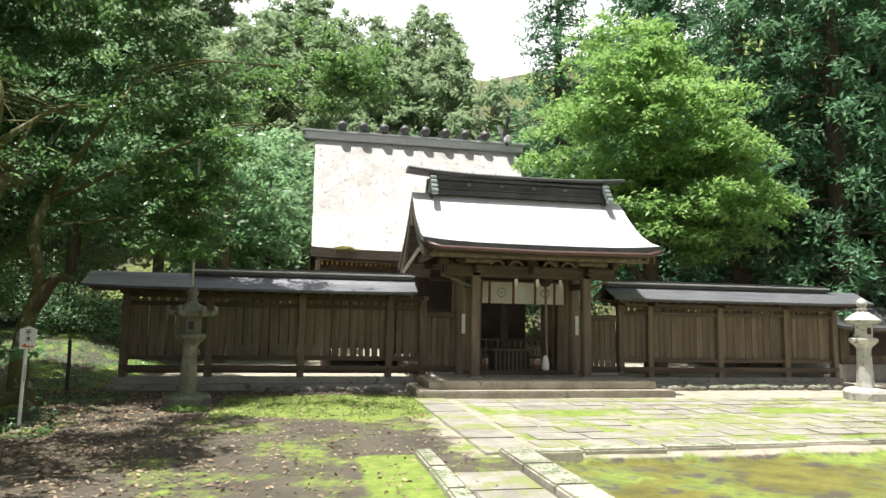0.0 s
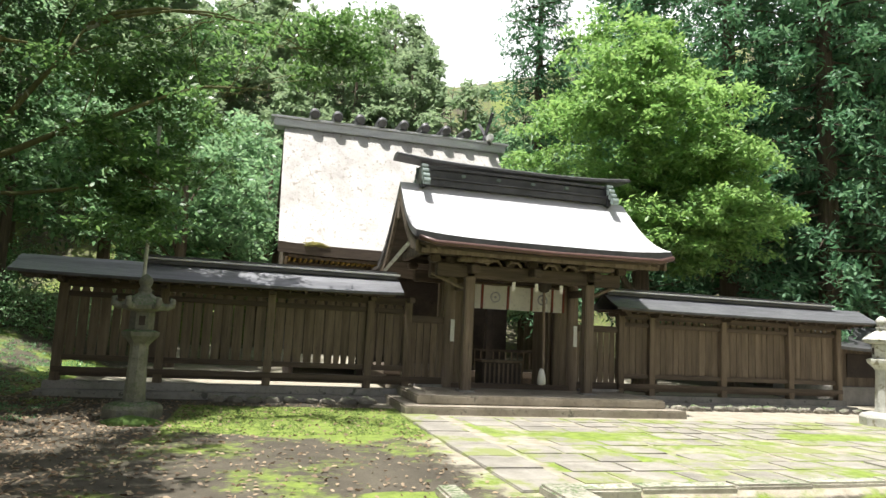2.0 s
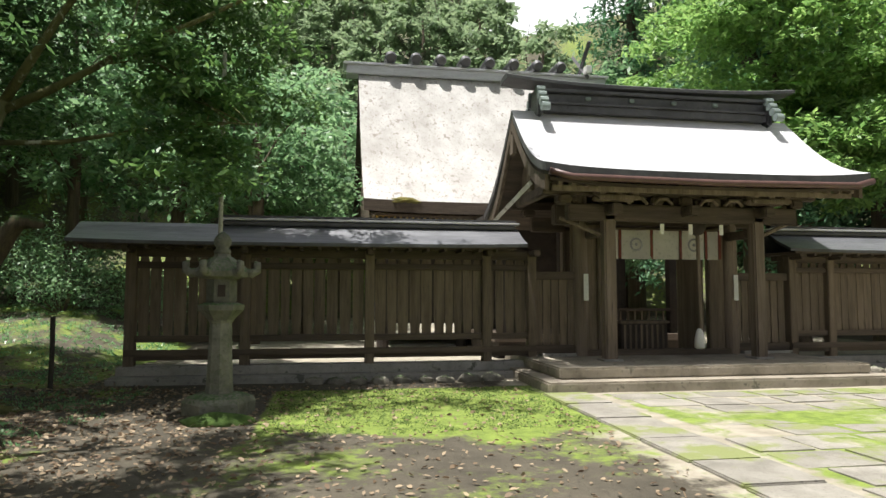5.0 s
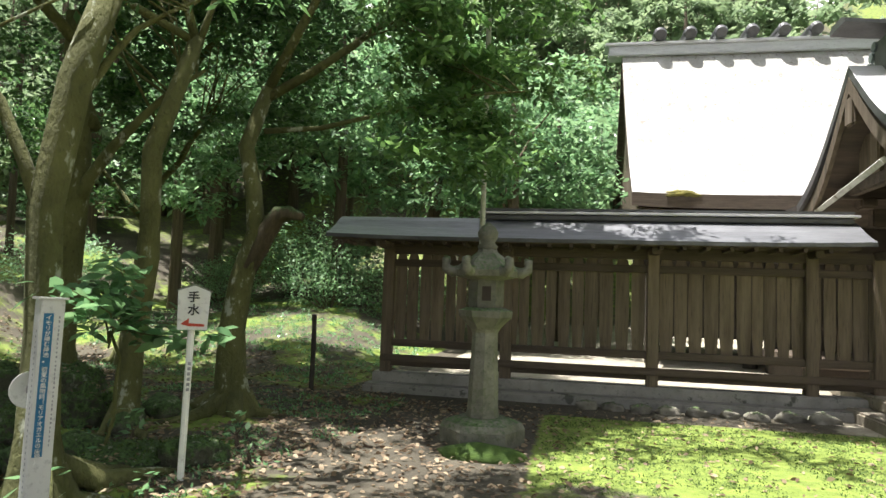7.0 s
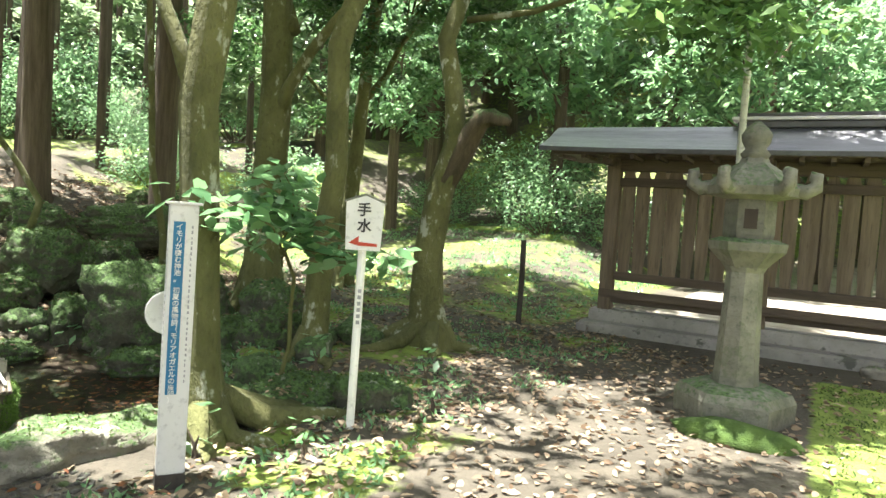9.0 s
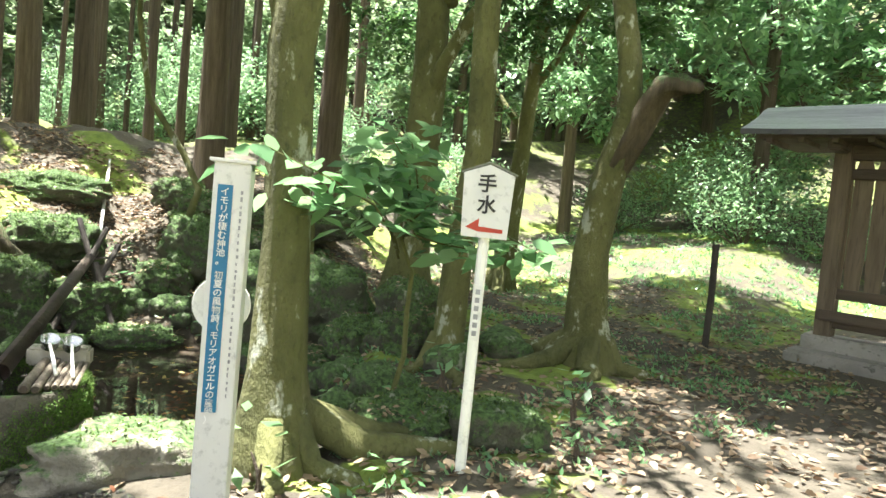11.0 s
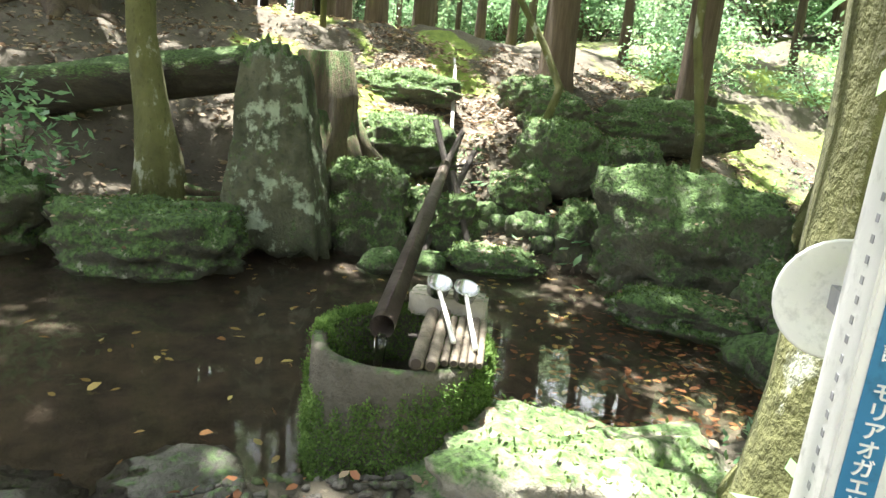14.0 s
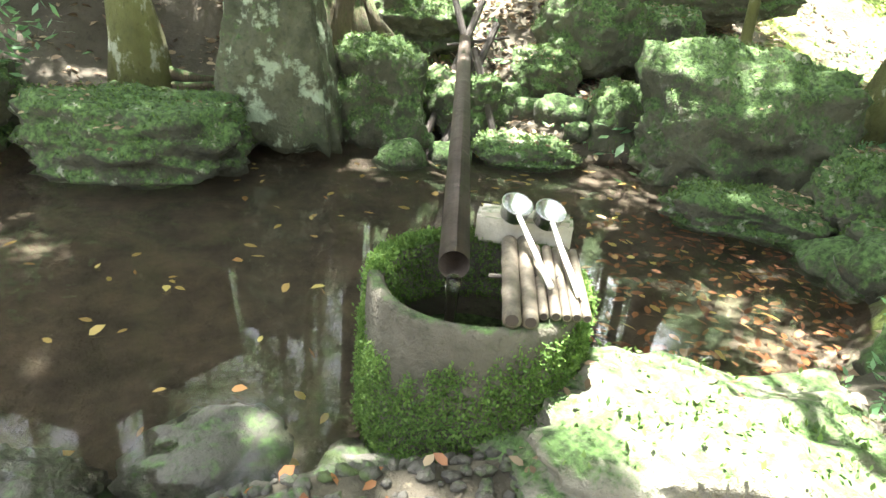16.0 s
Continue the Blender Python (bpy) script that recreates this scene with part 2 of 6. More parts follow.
def tube(pts, radii, sides=10, bm=None, wob=0.0, cap=True):
    """A tapered tube along points."""
    bm = bm or bmesh.new()
    pts = [Vector(p) for p in pts]
    rings = []
    side = Vector((1, 0, 0))
    for i, p in enumerate(pts):
        d = (pts[min(i + 1, len(pts) - 1)] - pts[max(i - 1, 0)]).normalized()
        u = side - d * side.dot(d)
        if u.length < 0.1:
            u = Vector((0, 1, 0)) - d * d.y
        u.normalize()
        side = u
        v = d.cross(u)
        r = radii[i] if hasattr(radii, "__len__") else radii
        ring = []
        for k in range(sides):
            a = 2 * math.pi * k / sides
            rr = r * (1 + wob * noise.noise((p * 1.7 + u * math.cos(a) * 2 + v * math.sin(a) * 2)))
            ring.append(bm.verts.new(p + (u * math.cos(a) + v * math.sin(a)) * rr))
        rings.append(ring)
    for a, b in zip(rings, rings[1:]):
        for k in range(sides):
            bm.faces.new((a[k], a[(k + 1) % sides], b[(k + 1) % sides], b[k]))
    if cap:
        bm.faces.new(rings[0][::-1])
        bm.faces.new(rings[-1])
    return bm


def lathe(profile, sides=16, bm=None, turn=0.0):
    """A closed solid of revolution about z; profile of (radius, z)."""
    bm = bm or bmesh.new()
    rings = []
    for r, z in profile:
        rings.append([bm.verts.new((r * math.cos(turn + 2 * math.pi * k / sides), r * math.sin(turn + 2 * math.pi * k / sides), z)) for k in range(sides)])
    for a, b in zip(rings, rings[1:]):
        for k in range(sides):
            bm.faces.new((a[k], a[(k + 1) % sides], b[(k + 1) % sides], b[k]))
    bm.faces.new(rings[0][::-1])
    bm.faces.new(rings[-1])
    return bm


def rock_bm(size, seed, sub=4, rough=0.28, flat=0.0, square=0.0):
    bm = bmesh.new()
    bmesh.ops.create_icosphere(bm, subdivisions=sub, radius=1)
    off = Vector((seed * 7.31, seed * 3.77, seed * 1.93))
    for v in bm.verts:
        n0 = v.co.copy()
        if square:
            mx = max(abs(n0.x), abs(n0.y), abs(n0.z))
            n0 = n0.lerp(n0 / mx * 0.82, square)
        d = 1 + rough * noise.noise(v.co * 1.1 + off) + rough * 0.5 * noise.noise(v.co * 2.7 + off) + rough * 0.34 * noise.noise(v.co * 5.5 + off) + rough * 0.2 * noise.noise(v.co * 13 + off)
        d -= rough * 0.5 * abs(noise.noise(v.co * 3.4 + off * 1.7)) - rough * 0.1 + rough * 0.22 * abs(noise.noise(v.co * 8.5 - off))
        co = n0 * d
        v.co = Vector((co.x * size[0], co.y * size[1], co.z * size[2]))
    return bm


def smooth01(a, b, x):
    t = min(1, max(0, (x - a) / (b - a)))
    return t * t * (3 - 2 * t)


# ---------- ground ----------
WATER = -0.28
POND = ((-6.2, 9.0, 1.65, 3.4), (-5.9, 10.6, 1.35, 1.5), (-6.3, 6.0, 2.2, 3.0))


def pond_depth(x, y):
    """1 in the pool, 0 outside."""
    d = min(math.hypot((x - cx) / rx, (y - cy) / ry) for cx, cy, rx, ry in POND)
    return 1 - smooth01(0.86, 1.12, d + 0.08 * noise.noise((x * 1.3, y * 1.3, 4)))


def gz(x, y):
    edge = -7.9 - 0.5 * smooth01(12, 15, y) - 1.6 * smooth01(14, 20, y) + 0.35 * noise.noise((x * 0.4, y * 0.6, 0))
    w = edge - x
    z = 0.0
    if w > 0:
        z += 0.85 * smooth01(0, 2.4, w) + 0.17 * max(0, min(w, 5.5) - 1.5) + 0.12 * max(0, min(w, 5.5) - 3) + 0.06 * max(0, w - 5.5) - 0.05 * max(0, w - 60)
        z += (0.2 * noise.noise((x * 0.8, y * 0.8, 2)) + 0.13 * noise.noise((x * 2.1, y * 2.1, 8)) + 0.07 * noise.noise((x * 4.7, y * 4.7, 3))) * smooth01(0, 1.5, w)
    if y > 16.5 and x < -3.4:
        z += 0.16 * (y - 16.5) * smooth01(-3.4, -6, x) * (1 - 0.7 * smooth01(26, 60, y))
    if y > 27:
        z += 0.74 * max(0, min(y, 72) - 33)
    if x > 20:
        z += 0.3 * min(x - 20, 40)
    z += 0.02 * noise.noise((x * 0.9, y * 0.9, 7))
    if x < -2.2 and x > -9:
        z += (0.06 * noise.noise((x * 1.7, y * 1.7, 9))) * smooth01(-2.2, -3.2, x)
        z -= 0.12 * smooth01(-2.6, -4.2, x) * smooth01(12.8, 10.5, y)
    if -12 < x < -7.4 and 10 < y < 13.5:
        # gully under the spout pipe
        z -= 0.26 * math.exp(-((0.4 * (x + 7.9) + 0.92 * (y - 10.95)) / 0.38) ** 2) * smooth01(-12, -11, x)
    p = pond_depth(x, y)
    if p > 0:
        z = z * (1 - p) + (-0.52 + 0.05 * noise.noise((x * 2, y * 2, 3))) * p
    if x > 3.25 and y < 8.28 and y > -8:
        z -= 0.10
    return z


def axis(stops):
    out = []
    for a, b, step in stops:
        out += list(np.arange(a, b - 1e-6, step))
    return out + [stops[-1][1]]


def build_ground():
    xs = axis(((-400, -60, 34), (-60, -20, 2.5), (-20, -14, 0.35), (-14, -11, 0.2), (-11, -9, 0.14), (-9, -2, 0.11), (-2, 10, 0.16), (10, 24, 0.7), (24, 60, 4), (60, 400, 34)))
    ys = axis(((-400, -40, 36), (-40, 0, 4), (0, 6, 0.3), (6, 15.2, 0.11), (15.2, 24, 0.4), (24, 60, 2.5), (60, 120, 6), (120, 400, 28)))
    verts, masks = [], []
    for y in ys:
        for x in xs:
            verts.append((x, y, gz(x, y)))
            n1 = noise.noise((x * 0.9, y * 0.9, 11))
            n2 = noise.noise((x * 3.1, y * 3.1, 5))
            moss = 0.0
            if -0.76 < x < 3.3 and 10.4 < y < 14.75:
                moss = smooth01(10.6, 12.2, y + 0.7 * n1 + 0.4 * n2) * smooth01(3.4, 2.5, x + 0.3 * n2)
            if 1.3 < x < 1.95 and y < 8.47:
                moss = 0.9
            if x < -8.2:
                moss = max(moss, smooth01(-0.05, 0.35, n1 + 0.25 * n2 + 0.12) * (1 - 0.85 * smooth01(-14.5, -18, x)) * (1 - 0.8 * smooth01(11.2, 12.6, y + 0.3 * (x + 9))) * smooth01(8.6, 10.2, y + 0.5 * n1))
            if -8 < x < -1.9 and y < 15:
                moss = max(moss, 0.75 * (0.25 + 0.75 * smooth01(-7.4, -6.4, x)) * smooth01(0.0, 0.35, n1 + 0.5 * n2 + 0.1) * smooth01(-2.0, -2.9, x) * max(smooth01(10.2, 11.2, y + 0.4 * n2), smooth01(-4.1, -3.6, x) * smooth01(9.6, 10.3, y)))
            if x < -3.6 and 15.5 < y < 24:
                moss = max(moss, 0.42 + 0.45 * n1 + 0.3 * n2)
            if x > -2.4 and y < 11.5:
                moss = max(moss, (0.33 + 0.3 * n1 + 0.25 * n2) * smooth01(-2.4, -0.8, x))
            if x > 3.25 and y < 8.28:
                moss = 0.5 + 0.4 * n1 + 0.4 * n2
            if y > 25 and (x < -3 or y > 33):
                moss = 0.42 + 0.3 * n1
            pave = 0.0
            if x > 2.2 and 8.3 < y < 15.3:
                pave = smooth01(2.0, 3.0, x + 0.4 * n2)
            if 3.45 < x < 12.2 and 8.62 < y < 13.75:
                moss, pave = 0.5 + 0.4 * n1 + 0.3 * n2, 1.0
            if y > 16.2 and -3 < x < 16 and y < 32:
                pave = 1.0
            bed = 0.0
            if x > 3.25 and y < 8.28:
                bed, moss = 0.55 + 0.5 * n1 + 0.5 * n2, 0.5 + 0.6 * n2 - 0.3 * n1
            mud = pond_depth(x, y)
            masks.append((moss, pave, mud, bed))
    nx = len(xs)
    faces = [(j * nx + i, j * nx + i + 1, (j + 1) * nx + i + 1, (j + 1) * nx + i) for j in range(len(ys) - 1) for i in range(nx - 1)]
    me = bpy.data.meshes.new("ground")
    me.from_pydata(verts, [], faces)
    for k, nm in enumerate(("moss", "pave", "mud", "bed")):
        at = me.attributes.new(nm, "FLOAT", "POINT")
        at.data.foreach_set("value", [q[k] for q in masks])
    me.shade_smooth()
    m = mat("earth", (0.050, 0.043, 0.030), (0.098, 0.085, 0.060), 1.6, 0.95, 0.7, vary=0, spots=((0.17, 0.145, 0.10), 11, 0.64), fine=14)
    n, l = m.node_tree.nodes, m.node_tree.links
    p = n["Principled BSDF"]
    col = p.inputs["Base Color"].links[0].from_socket

    def noisy(scale, lo, hi, a, b):
        t = n.new("ShaderNodeTexNoise")
        t.inputs["Scale"].default_value, t.inputs["Detail"].default_value = scale, 8
        t.inputs["Roughness"].default_value = 0.7
        g = n.new("ShaderNodeNewGeometry")
        l.new(g.outputs["Position"], t.inputs["Vector"])
        r = n.new("ShaderNodeMapRange")
        r.inputs["From Min"].default_value, r.inputs["From Max"].default_value = lo, hi
        l.new(t.outputs["Fac"], r.inputs["Value"])
        x = n.new("ShaderNodeMix")
        x.data_type = "RGBA"
        x.inputs[6].default_value, x.inputs[7].default_value = (*a, 1), (*b, 1)
        l.new(r.outputs[0], x.inputs[0])
        return t.outputs["Fac"], x.outputs[2]

    for nm, a, b, sc in (("pave", (0.24, 0.21, 0.16), (0.38, 0.35, 0.28), 3.0), ("moss", (0.10, 0.145, 0.024), (0.215, 0.285, 0.05), 5.0), ("mud", (0.040, 0.033, 0.023), (0.105, 0.082, 0.056), 4.0), ("bed", (0.075, 0.070, 0.012), (0.16, 0.15, 0.026), 3.0)):
        f, c = noisy(sc, 0.35, 0.65, a, b)
        f2, _ = noisy(7.0, 0, 1, a, b)
        at = n.new("ShaderNodeAttribute")
        at.attribute_name = nm
        s1 = n.new("ShaderNodeMath")
        s1.operation = "ADD"
        l.new(at.outputs["Fac"], s1.inputs[0])
        l.new(f2, s1.inputs[1])
        r = n.new("ShaderNodeMapRange")
        r.inputs["From Min"].default_value, r.inputs["From Max"].default_value = 0.85, 1.1
        l.new(s1.outputs[0], r.inputs["Value"])
        x = n.new("ShaderNodeMix")
        x.data_type = "RGBA"
        l.new(r.outputs[0], x.inputs[0])
        l.new(col, x.inputs[6])
        l.new(c, x.inputs[7])
        col = x.outputs[2]
    l.new(col, p.inputs["Base Color"])
    me.materials.append(m)
    return tagged(new("ground", me), "bare earth with moss, leaf litter and pale gravel", "ground", kind="structure")


build_ground()

# pool
def build_water():
    bm = bmesh.new()
    c = bm.verts.new((-6.2, 8.5, WATER))
    ring = []
    for k in range(48):
        a = 2 * math.pi * k / 48
        ring.append(bm.verts.new((-6.2 + 2.9 * math.cos(a), 8.0 + 6.2 * math.sin(a), WATER)))
    for k in range(48):
        bm.faces.new((c, ring[k], ring[(k + 1) % 48]))
    m = bpy.data.materials.new("pool_water")
    m.use_nodes = True
    n, l = m.node_tree.nodes, m.node_tree.links
    p = n["Principled BSDF"]
    p.inputs["Base Color"].default_value = (0.74, 0.72, 0.66, 1)
    p.inputs["Roughness"].default_value, p.inputs["IOR"].default_value = 0.02, 1.33
    p.inputs["Transmission Weight"].default_value = 1.0
    t = n.new("ShaderNodeTexNoise")
    t.inputs["Scale"].default_value = 3.5
    b = n.new("ShaderNodeBump")
    b.inputs["Strength"].default_value, b.inputs["Distance"].default_value = 0.03, 0.05
    l.new(t.outputs["Fac"], b.inputs["Height"])
    l.new(b.outputs[0], p.inputs["Normal"])
    ob = obj("water", bm, m)
    ob.visible_shadow = False
    return tagged(ob, "still shallow pool water over brown leaves", "water", kind="structure")


build_water()


def build_backdrop():
    """An added glowing sheet standing in for the white hazy sky low behind the hill."""
    bm = bmesh.new()
    rows = []
    for i in range(25):
        a = radians(30 + 120 * i / 24)
        rows.append([bm.verts.new((700 * math.cos(a), 700 * math.sin(a), z)) for z in (-20, 150, 320, 480)])
    for a, c in zip(rows, rows[1:]):
        for k in range(3):
            bm.faces.new((a[k], c[k], c[k + 1], a[k + 1]))
    m = bpy.data.materials.new("glowing_sky_sheet")
    m.use_nodes = True
    n, l = m.node_tree.nodes, m.node_tree.links
    em = n.new("ShaderNodeEmission")
    em.inputs["Color"].default_value, em.inputs["Strength"].default_value = (0.96, 0.98, 1.0, 1), 0.95
    l.new(em.outputs[0], n["Material Output"].inputs["Surface"])
    return tagged(obj("backdrop", bm, m), "glowing white sheet standing in for the sky behind the wooded hill", "sky", kind="structure")


build_backdrop()


# ---------- roofed fences beside the gate ----------
def sheet_roof(name, x0, x1, prof, thick, material, parent, edge_mat, lift=0.0, nx=14, hip=0.0):
    """A roof skin swept along x from a (y, z) profile, with thickness; ends lift a little; hip pulls the ends in towards the top."""
    bm = bmesh.new()
    top, bot = [], []
    zmin = min(z for _, z in prof)
    zmax = max(z for _, z in prof)
    for i in range(nx + 1):
        s = i / nx
        e = abs(2 * s - 1) ** 4 * lift
        rt, rb = [], []
        for y, z in prof:
            h = (z - zmin) / (zmax - zmin)
            xa, xb = x0 + hip * h, x1 - hip * h
            x = xa + (xb - xa) * s
            rt.append(bm.verts.new((x, y, z + e * (1 - h))))
            rb.append(bm.verts.new((x, y, z + e * (1 - h) - thick)))
        top.append(rt)
        bot.append(rb)
    n = len(prof)
    for i in range(nx):
        for j in range(n - 1):
            bm.faces.new((top[i][j], top[i + 1][j], top[i + 1][j + 1], top[i][j + 1]))
            f = bm.faces.new((bot[i][j], bot[i][j + 1], bot[i + 1][j + 1], bot[i + 1][j]))
            f.material_index = 1
        for j in (0, n - 1):
            f = bm.faces.new((top[i][j], bot[i][j], bot[i + 1][j], top[i + 1][j]))
            f.material_index = 1
    for i in (0, nx):
        for j in range(n - 1):
            f = bm.faces.new((top[i][j], top[i][j + 1], bot[i][j + 1], bot[i][j]))
            f.material_index = 1
    bmesh.ops.recalc_face_normals(bm, faces=bm.faces)
    return part(name, bm, [material, edge_mat], parent)


def curve_profile(y0, z0, y1, z1, sag, n=10, y2=None, z2=None):
    """Front eave to ridge, and on to the back eave, hollowed by sag."""
    pts = []
    for i in range(n + 1):
        s = i / n
        pts.append((y0 + (y1 - y0) * s, z0 + (z1 - z0) * s - sag * math.sin(math.pi * s) * (1 - 0.35 * s)))
    if y2 is not None:
        for i in range(n - 1, -1, -1):
            s = i / n
            pts.append((y2 + (y1 - y2) * s, z2 + (z1 - z2) * s - sag * math.sin(math.pi * s) * (1 - 0.35 * s)))
    return pts


WALL_Y = 16.07


def fence(name, x0, x1, posts, e0, e1, label, hip0, hip1, gaps):
    f = thing(name, (0, 0, 0), label, "fence")
    # sill, rails, posts
    part("sill", box((x0 - 0.1, 15.93, 0.0), (x1 + 0.1, 16.25, 0.25), 0.02), M_concrete, f, "grey concrete sill")
    for z, h, d in ((0.40, 0.13, 0.16), (0.66, 0.10, 0.12), (1.80, 0.10, 0.12), (2.0, 0.14, 0.16)):
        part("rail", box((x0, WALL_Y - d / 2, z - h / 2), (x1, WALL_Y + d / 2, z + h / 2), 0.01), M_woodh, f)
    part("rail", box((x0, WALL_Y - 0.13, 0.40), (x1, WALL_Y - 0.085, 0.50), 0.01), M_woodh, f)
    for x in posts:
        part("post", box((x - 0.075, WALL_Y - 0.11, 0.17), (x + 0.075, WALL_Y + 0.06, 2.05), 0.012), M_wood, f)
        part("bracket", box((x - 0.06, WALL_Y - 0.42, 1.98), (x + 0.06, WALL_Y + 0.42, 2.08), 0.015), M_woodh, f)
    # boards, one by one, with slits between some
    x = x0
    shared = {}
    r = random.Random(name)
    while x < x1 - 0.05:
        w = min(r.choice((0.14, 0.16, 0.18)), x1 - x)
        slit = r.choice((0.008, 0.014, 0.020, 0.030)) if any(a < x < b for a, b in gaps) else r.choice((0.003, 0.004, 0.009))
        if w not in shared:
            worn = 0.016 if gaps else 0.003
            outline = [(worn, 0), (w - 0.004 - worn, 0), (w - 0.004 - worn * 0.8, 0.16), (w - 0.004, 0.34), (w - 0.004, 1.20), (w - 0.030, 1.31), (0.026, 1.31), (0, 1.20), (0, 0.34), (worn * 0.8, 0.16)]
            bm = bmesh.new()
            fa = [bm.verts.new((px, WALL_Y + 0.005, pz)) for px, pz in outline]
            fb = [bm.verts.new((px, WALL_Y + 0.03, pz)) for px, pz in outline]
            bm.faces.new(fa)
            bm.faces.new(fb[::-1])
            for k in range(len(outline)):
                bm.faces.new((fa[k], fb[k], fb[(k + 1) % len(outline)], fa[(k + 1) % len(outline)]))
            bmesh.ops.recalc_face_normals(bm, faces=bm.faces)
            me = bpy.data.meshes.new("board")
            bm.to_mesh(me)
            bm.free()
            me.materials.append(M_wood)
            shared[w] = me
        b = new("board", shared[w])
        b.parent = f
        b.location = (x + r.uniform(-0.002, 0.002), r.uniform(-0.004, 0.004), 0.63)
        x += w + slit
    # roof
    part("roof_board", box((e0 + 0.15, 15.52, 2.07), (e1 - 0.15, 16.62, 2.11), 0.0), M_woodh, f)
    prof = [(15.44, 2.13), (15.6, 2.20), (15.78, 2.29), (15.95, 2.40), (16.07, 2.46), (16.19, 2.40), (16.36, 2.29), (16.54, 2.20), (16.7, 2.13)]
    sheet_roof("roof", e0, e1, prof, 0.05, M_fenceroof, f, M_ridge, 0.03, 24, 0.0)
    # rafters under the eave
    n = int((e1 - e0 - 0.4) / 0.28)
    rme = bpy.data.meshes.new("rafter")
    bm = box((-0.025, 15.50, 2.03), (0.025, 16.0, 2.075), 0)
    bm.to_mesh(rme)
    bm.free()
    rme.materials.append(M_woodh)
    for i in range(n):
        b = new("rafter", rme)
        b.parent = f
        b.location = (e0 + 0.25 + i * 0.28, 0, 0)
    # ridge: stacked strips with open shadow lines
    a, b = e0 + hip0, e1 - hip1
    part("ridge", box((a, 15.97, 2.44), (b, 16.17, 2.50), 0.008), M_ridge, f, "dark metal ridge")
    part("ridge_cap", box((a - 0.06, 15.93, 2.515), (b + 0.06, 16.21, 2.55), 0.008), M_copper, f, "pale metal ridge cap")
    part("ridge_cap", box((a - 0.02, 16.0, 2.57), (b + 0.02, 16.14, 2.60), 0.008), M_ridge, f)
    return f


fence("fence", -3.15, 3.35, (-3.08, -1.38, 0.56, 2.5, 3.28), -3.85, 3.05, "dark weathered board fence with slits under a metal roof", 2.1, 0.05, ((-3.0, 3.3),))
fence("fence", 8.1, 14.25, (8.17, 8.95, 10.85, 12.75, 14.18), 7.75, 14.9, "dark weathered close-boarded fence under a metal roof", 0.05, 0.9, ())
for x0, x1 in ((3.35, 4.05), (7.05, 8.1)):
    f = thing("side_fence", (0, 0, 0), "short dark board panel beside the gate posts", "fence")
    part("rail", box((x0, WALL_Y - 0.06, 1.60), (x1, WALL_Y + 0.06, 1.74), 0.01), M_woodh, f)
    part("rail", box((x0, WALL_Y - 0.06, 0.36), (x1, WALL_Y + 0.06, 0.50), 0.01), M_woodh, f)
    part("sill", box((x0 + 0.11, 15.95, 0), (x1, 16.2, 0.36)), M_concrete, f)
    x = x0 + 0.01
    while x < x1 - 0.1:
        part("board", box((x, WALL_Y + 0.0, 0.5), (x + 0.125, WALL_Y + 0.025, 1.6)), M_wood, f)
        x += 0.145

# ---------- gate ----------
gate = thing("gate", (5.6, 16.0, 0), "old timber shrine gate with a sweeping pale metal roof", "gate")


def g(name, bm, m, label="", parent=None, smooth=False):
    bm.transform(Matrix.Translation((-5.6, -16.0, 0)))
    return part(name, bm, m, parent or gate, label, smooth)


pod = thing("podium", (0, 0, 0), "two-stepped stone podium under the gate", "podium", kind="structure")
part("lower_step", box((2.85, 13.85, -0.05), (8.35, 17.4, 0.15), 0.025), M_step, pod)
part("upper_step", box((3.12, 14.16, 0.15), (8.08, 17.2, 0.31), 0.025), M_step, pod)
FL = 0.31
PX = (4.29, 6.89)
for x in PX:
    g("front_post", box((x - 0.1, 15.05, FL), (x + 0.1, 15.25, 2.9), 0.025), M_post)
    g("main_post", tube([(x + (-0.12 if x < 5 else 0.1), 16.07, FL), (x + (-0.12 if x < 5 else 0.1), 16.07, 3.4)], 0.13, 16), M_post, smooth=False)
    g("rear_post", box((x - 0.1, 16.95, FL), (x + 0.1, 17.15, 2.9), 0.025), M_post)
    g("post_base", box((x - 0.16, 14.99, FL - 0.01), (x + 0.16, 15.31, FL + 0.03), 0.01), M_concrete)
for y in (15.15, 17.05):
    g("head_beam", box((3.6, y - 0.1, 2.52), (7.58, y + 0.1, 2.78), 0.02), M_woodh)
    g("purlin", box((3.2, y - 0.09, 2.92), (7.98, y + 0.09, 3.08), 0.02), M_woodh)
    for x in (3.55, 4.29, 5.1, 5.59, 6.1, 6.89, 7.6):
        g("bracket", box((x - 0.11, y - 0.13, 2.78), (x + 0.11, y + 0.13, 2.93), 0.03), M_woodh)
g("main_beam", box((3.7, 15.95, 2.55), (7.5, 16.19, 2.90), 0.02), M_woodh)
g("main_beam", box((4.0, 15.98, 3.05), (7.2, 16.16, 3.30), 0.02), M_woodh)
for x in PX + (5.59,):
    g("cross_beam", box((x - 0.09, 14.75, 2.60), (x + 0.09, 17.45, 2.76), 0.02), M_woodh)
for x in (3.35, 7.85):
    g("gable_beam", box((x - 0.07, 15.0, 2.95), (x + 0.07, 17.2, 3.12), 0.02), M_woodh)
    g("king_post", box((x - 0.09, 15.95, 3.12), (x + 0.09, 16.19, 4.25), 0.02), M_wood)
    g("gable_board", box((x - 0.02, 15.5, 3.12), (x + 0.02, 16.7, 3.7), 0.0), M_wood)
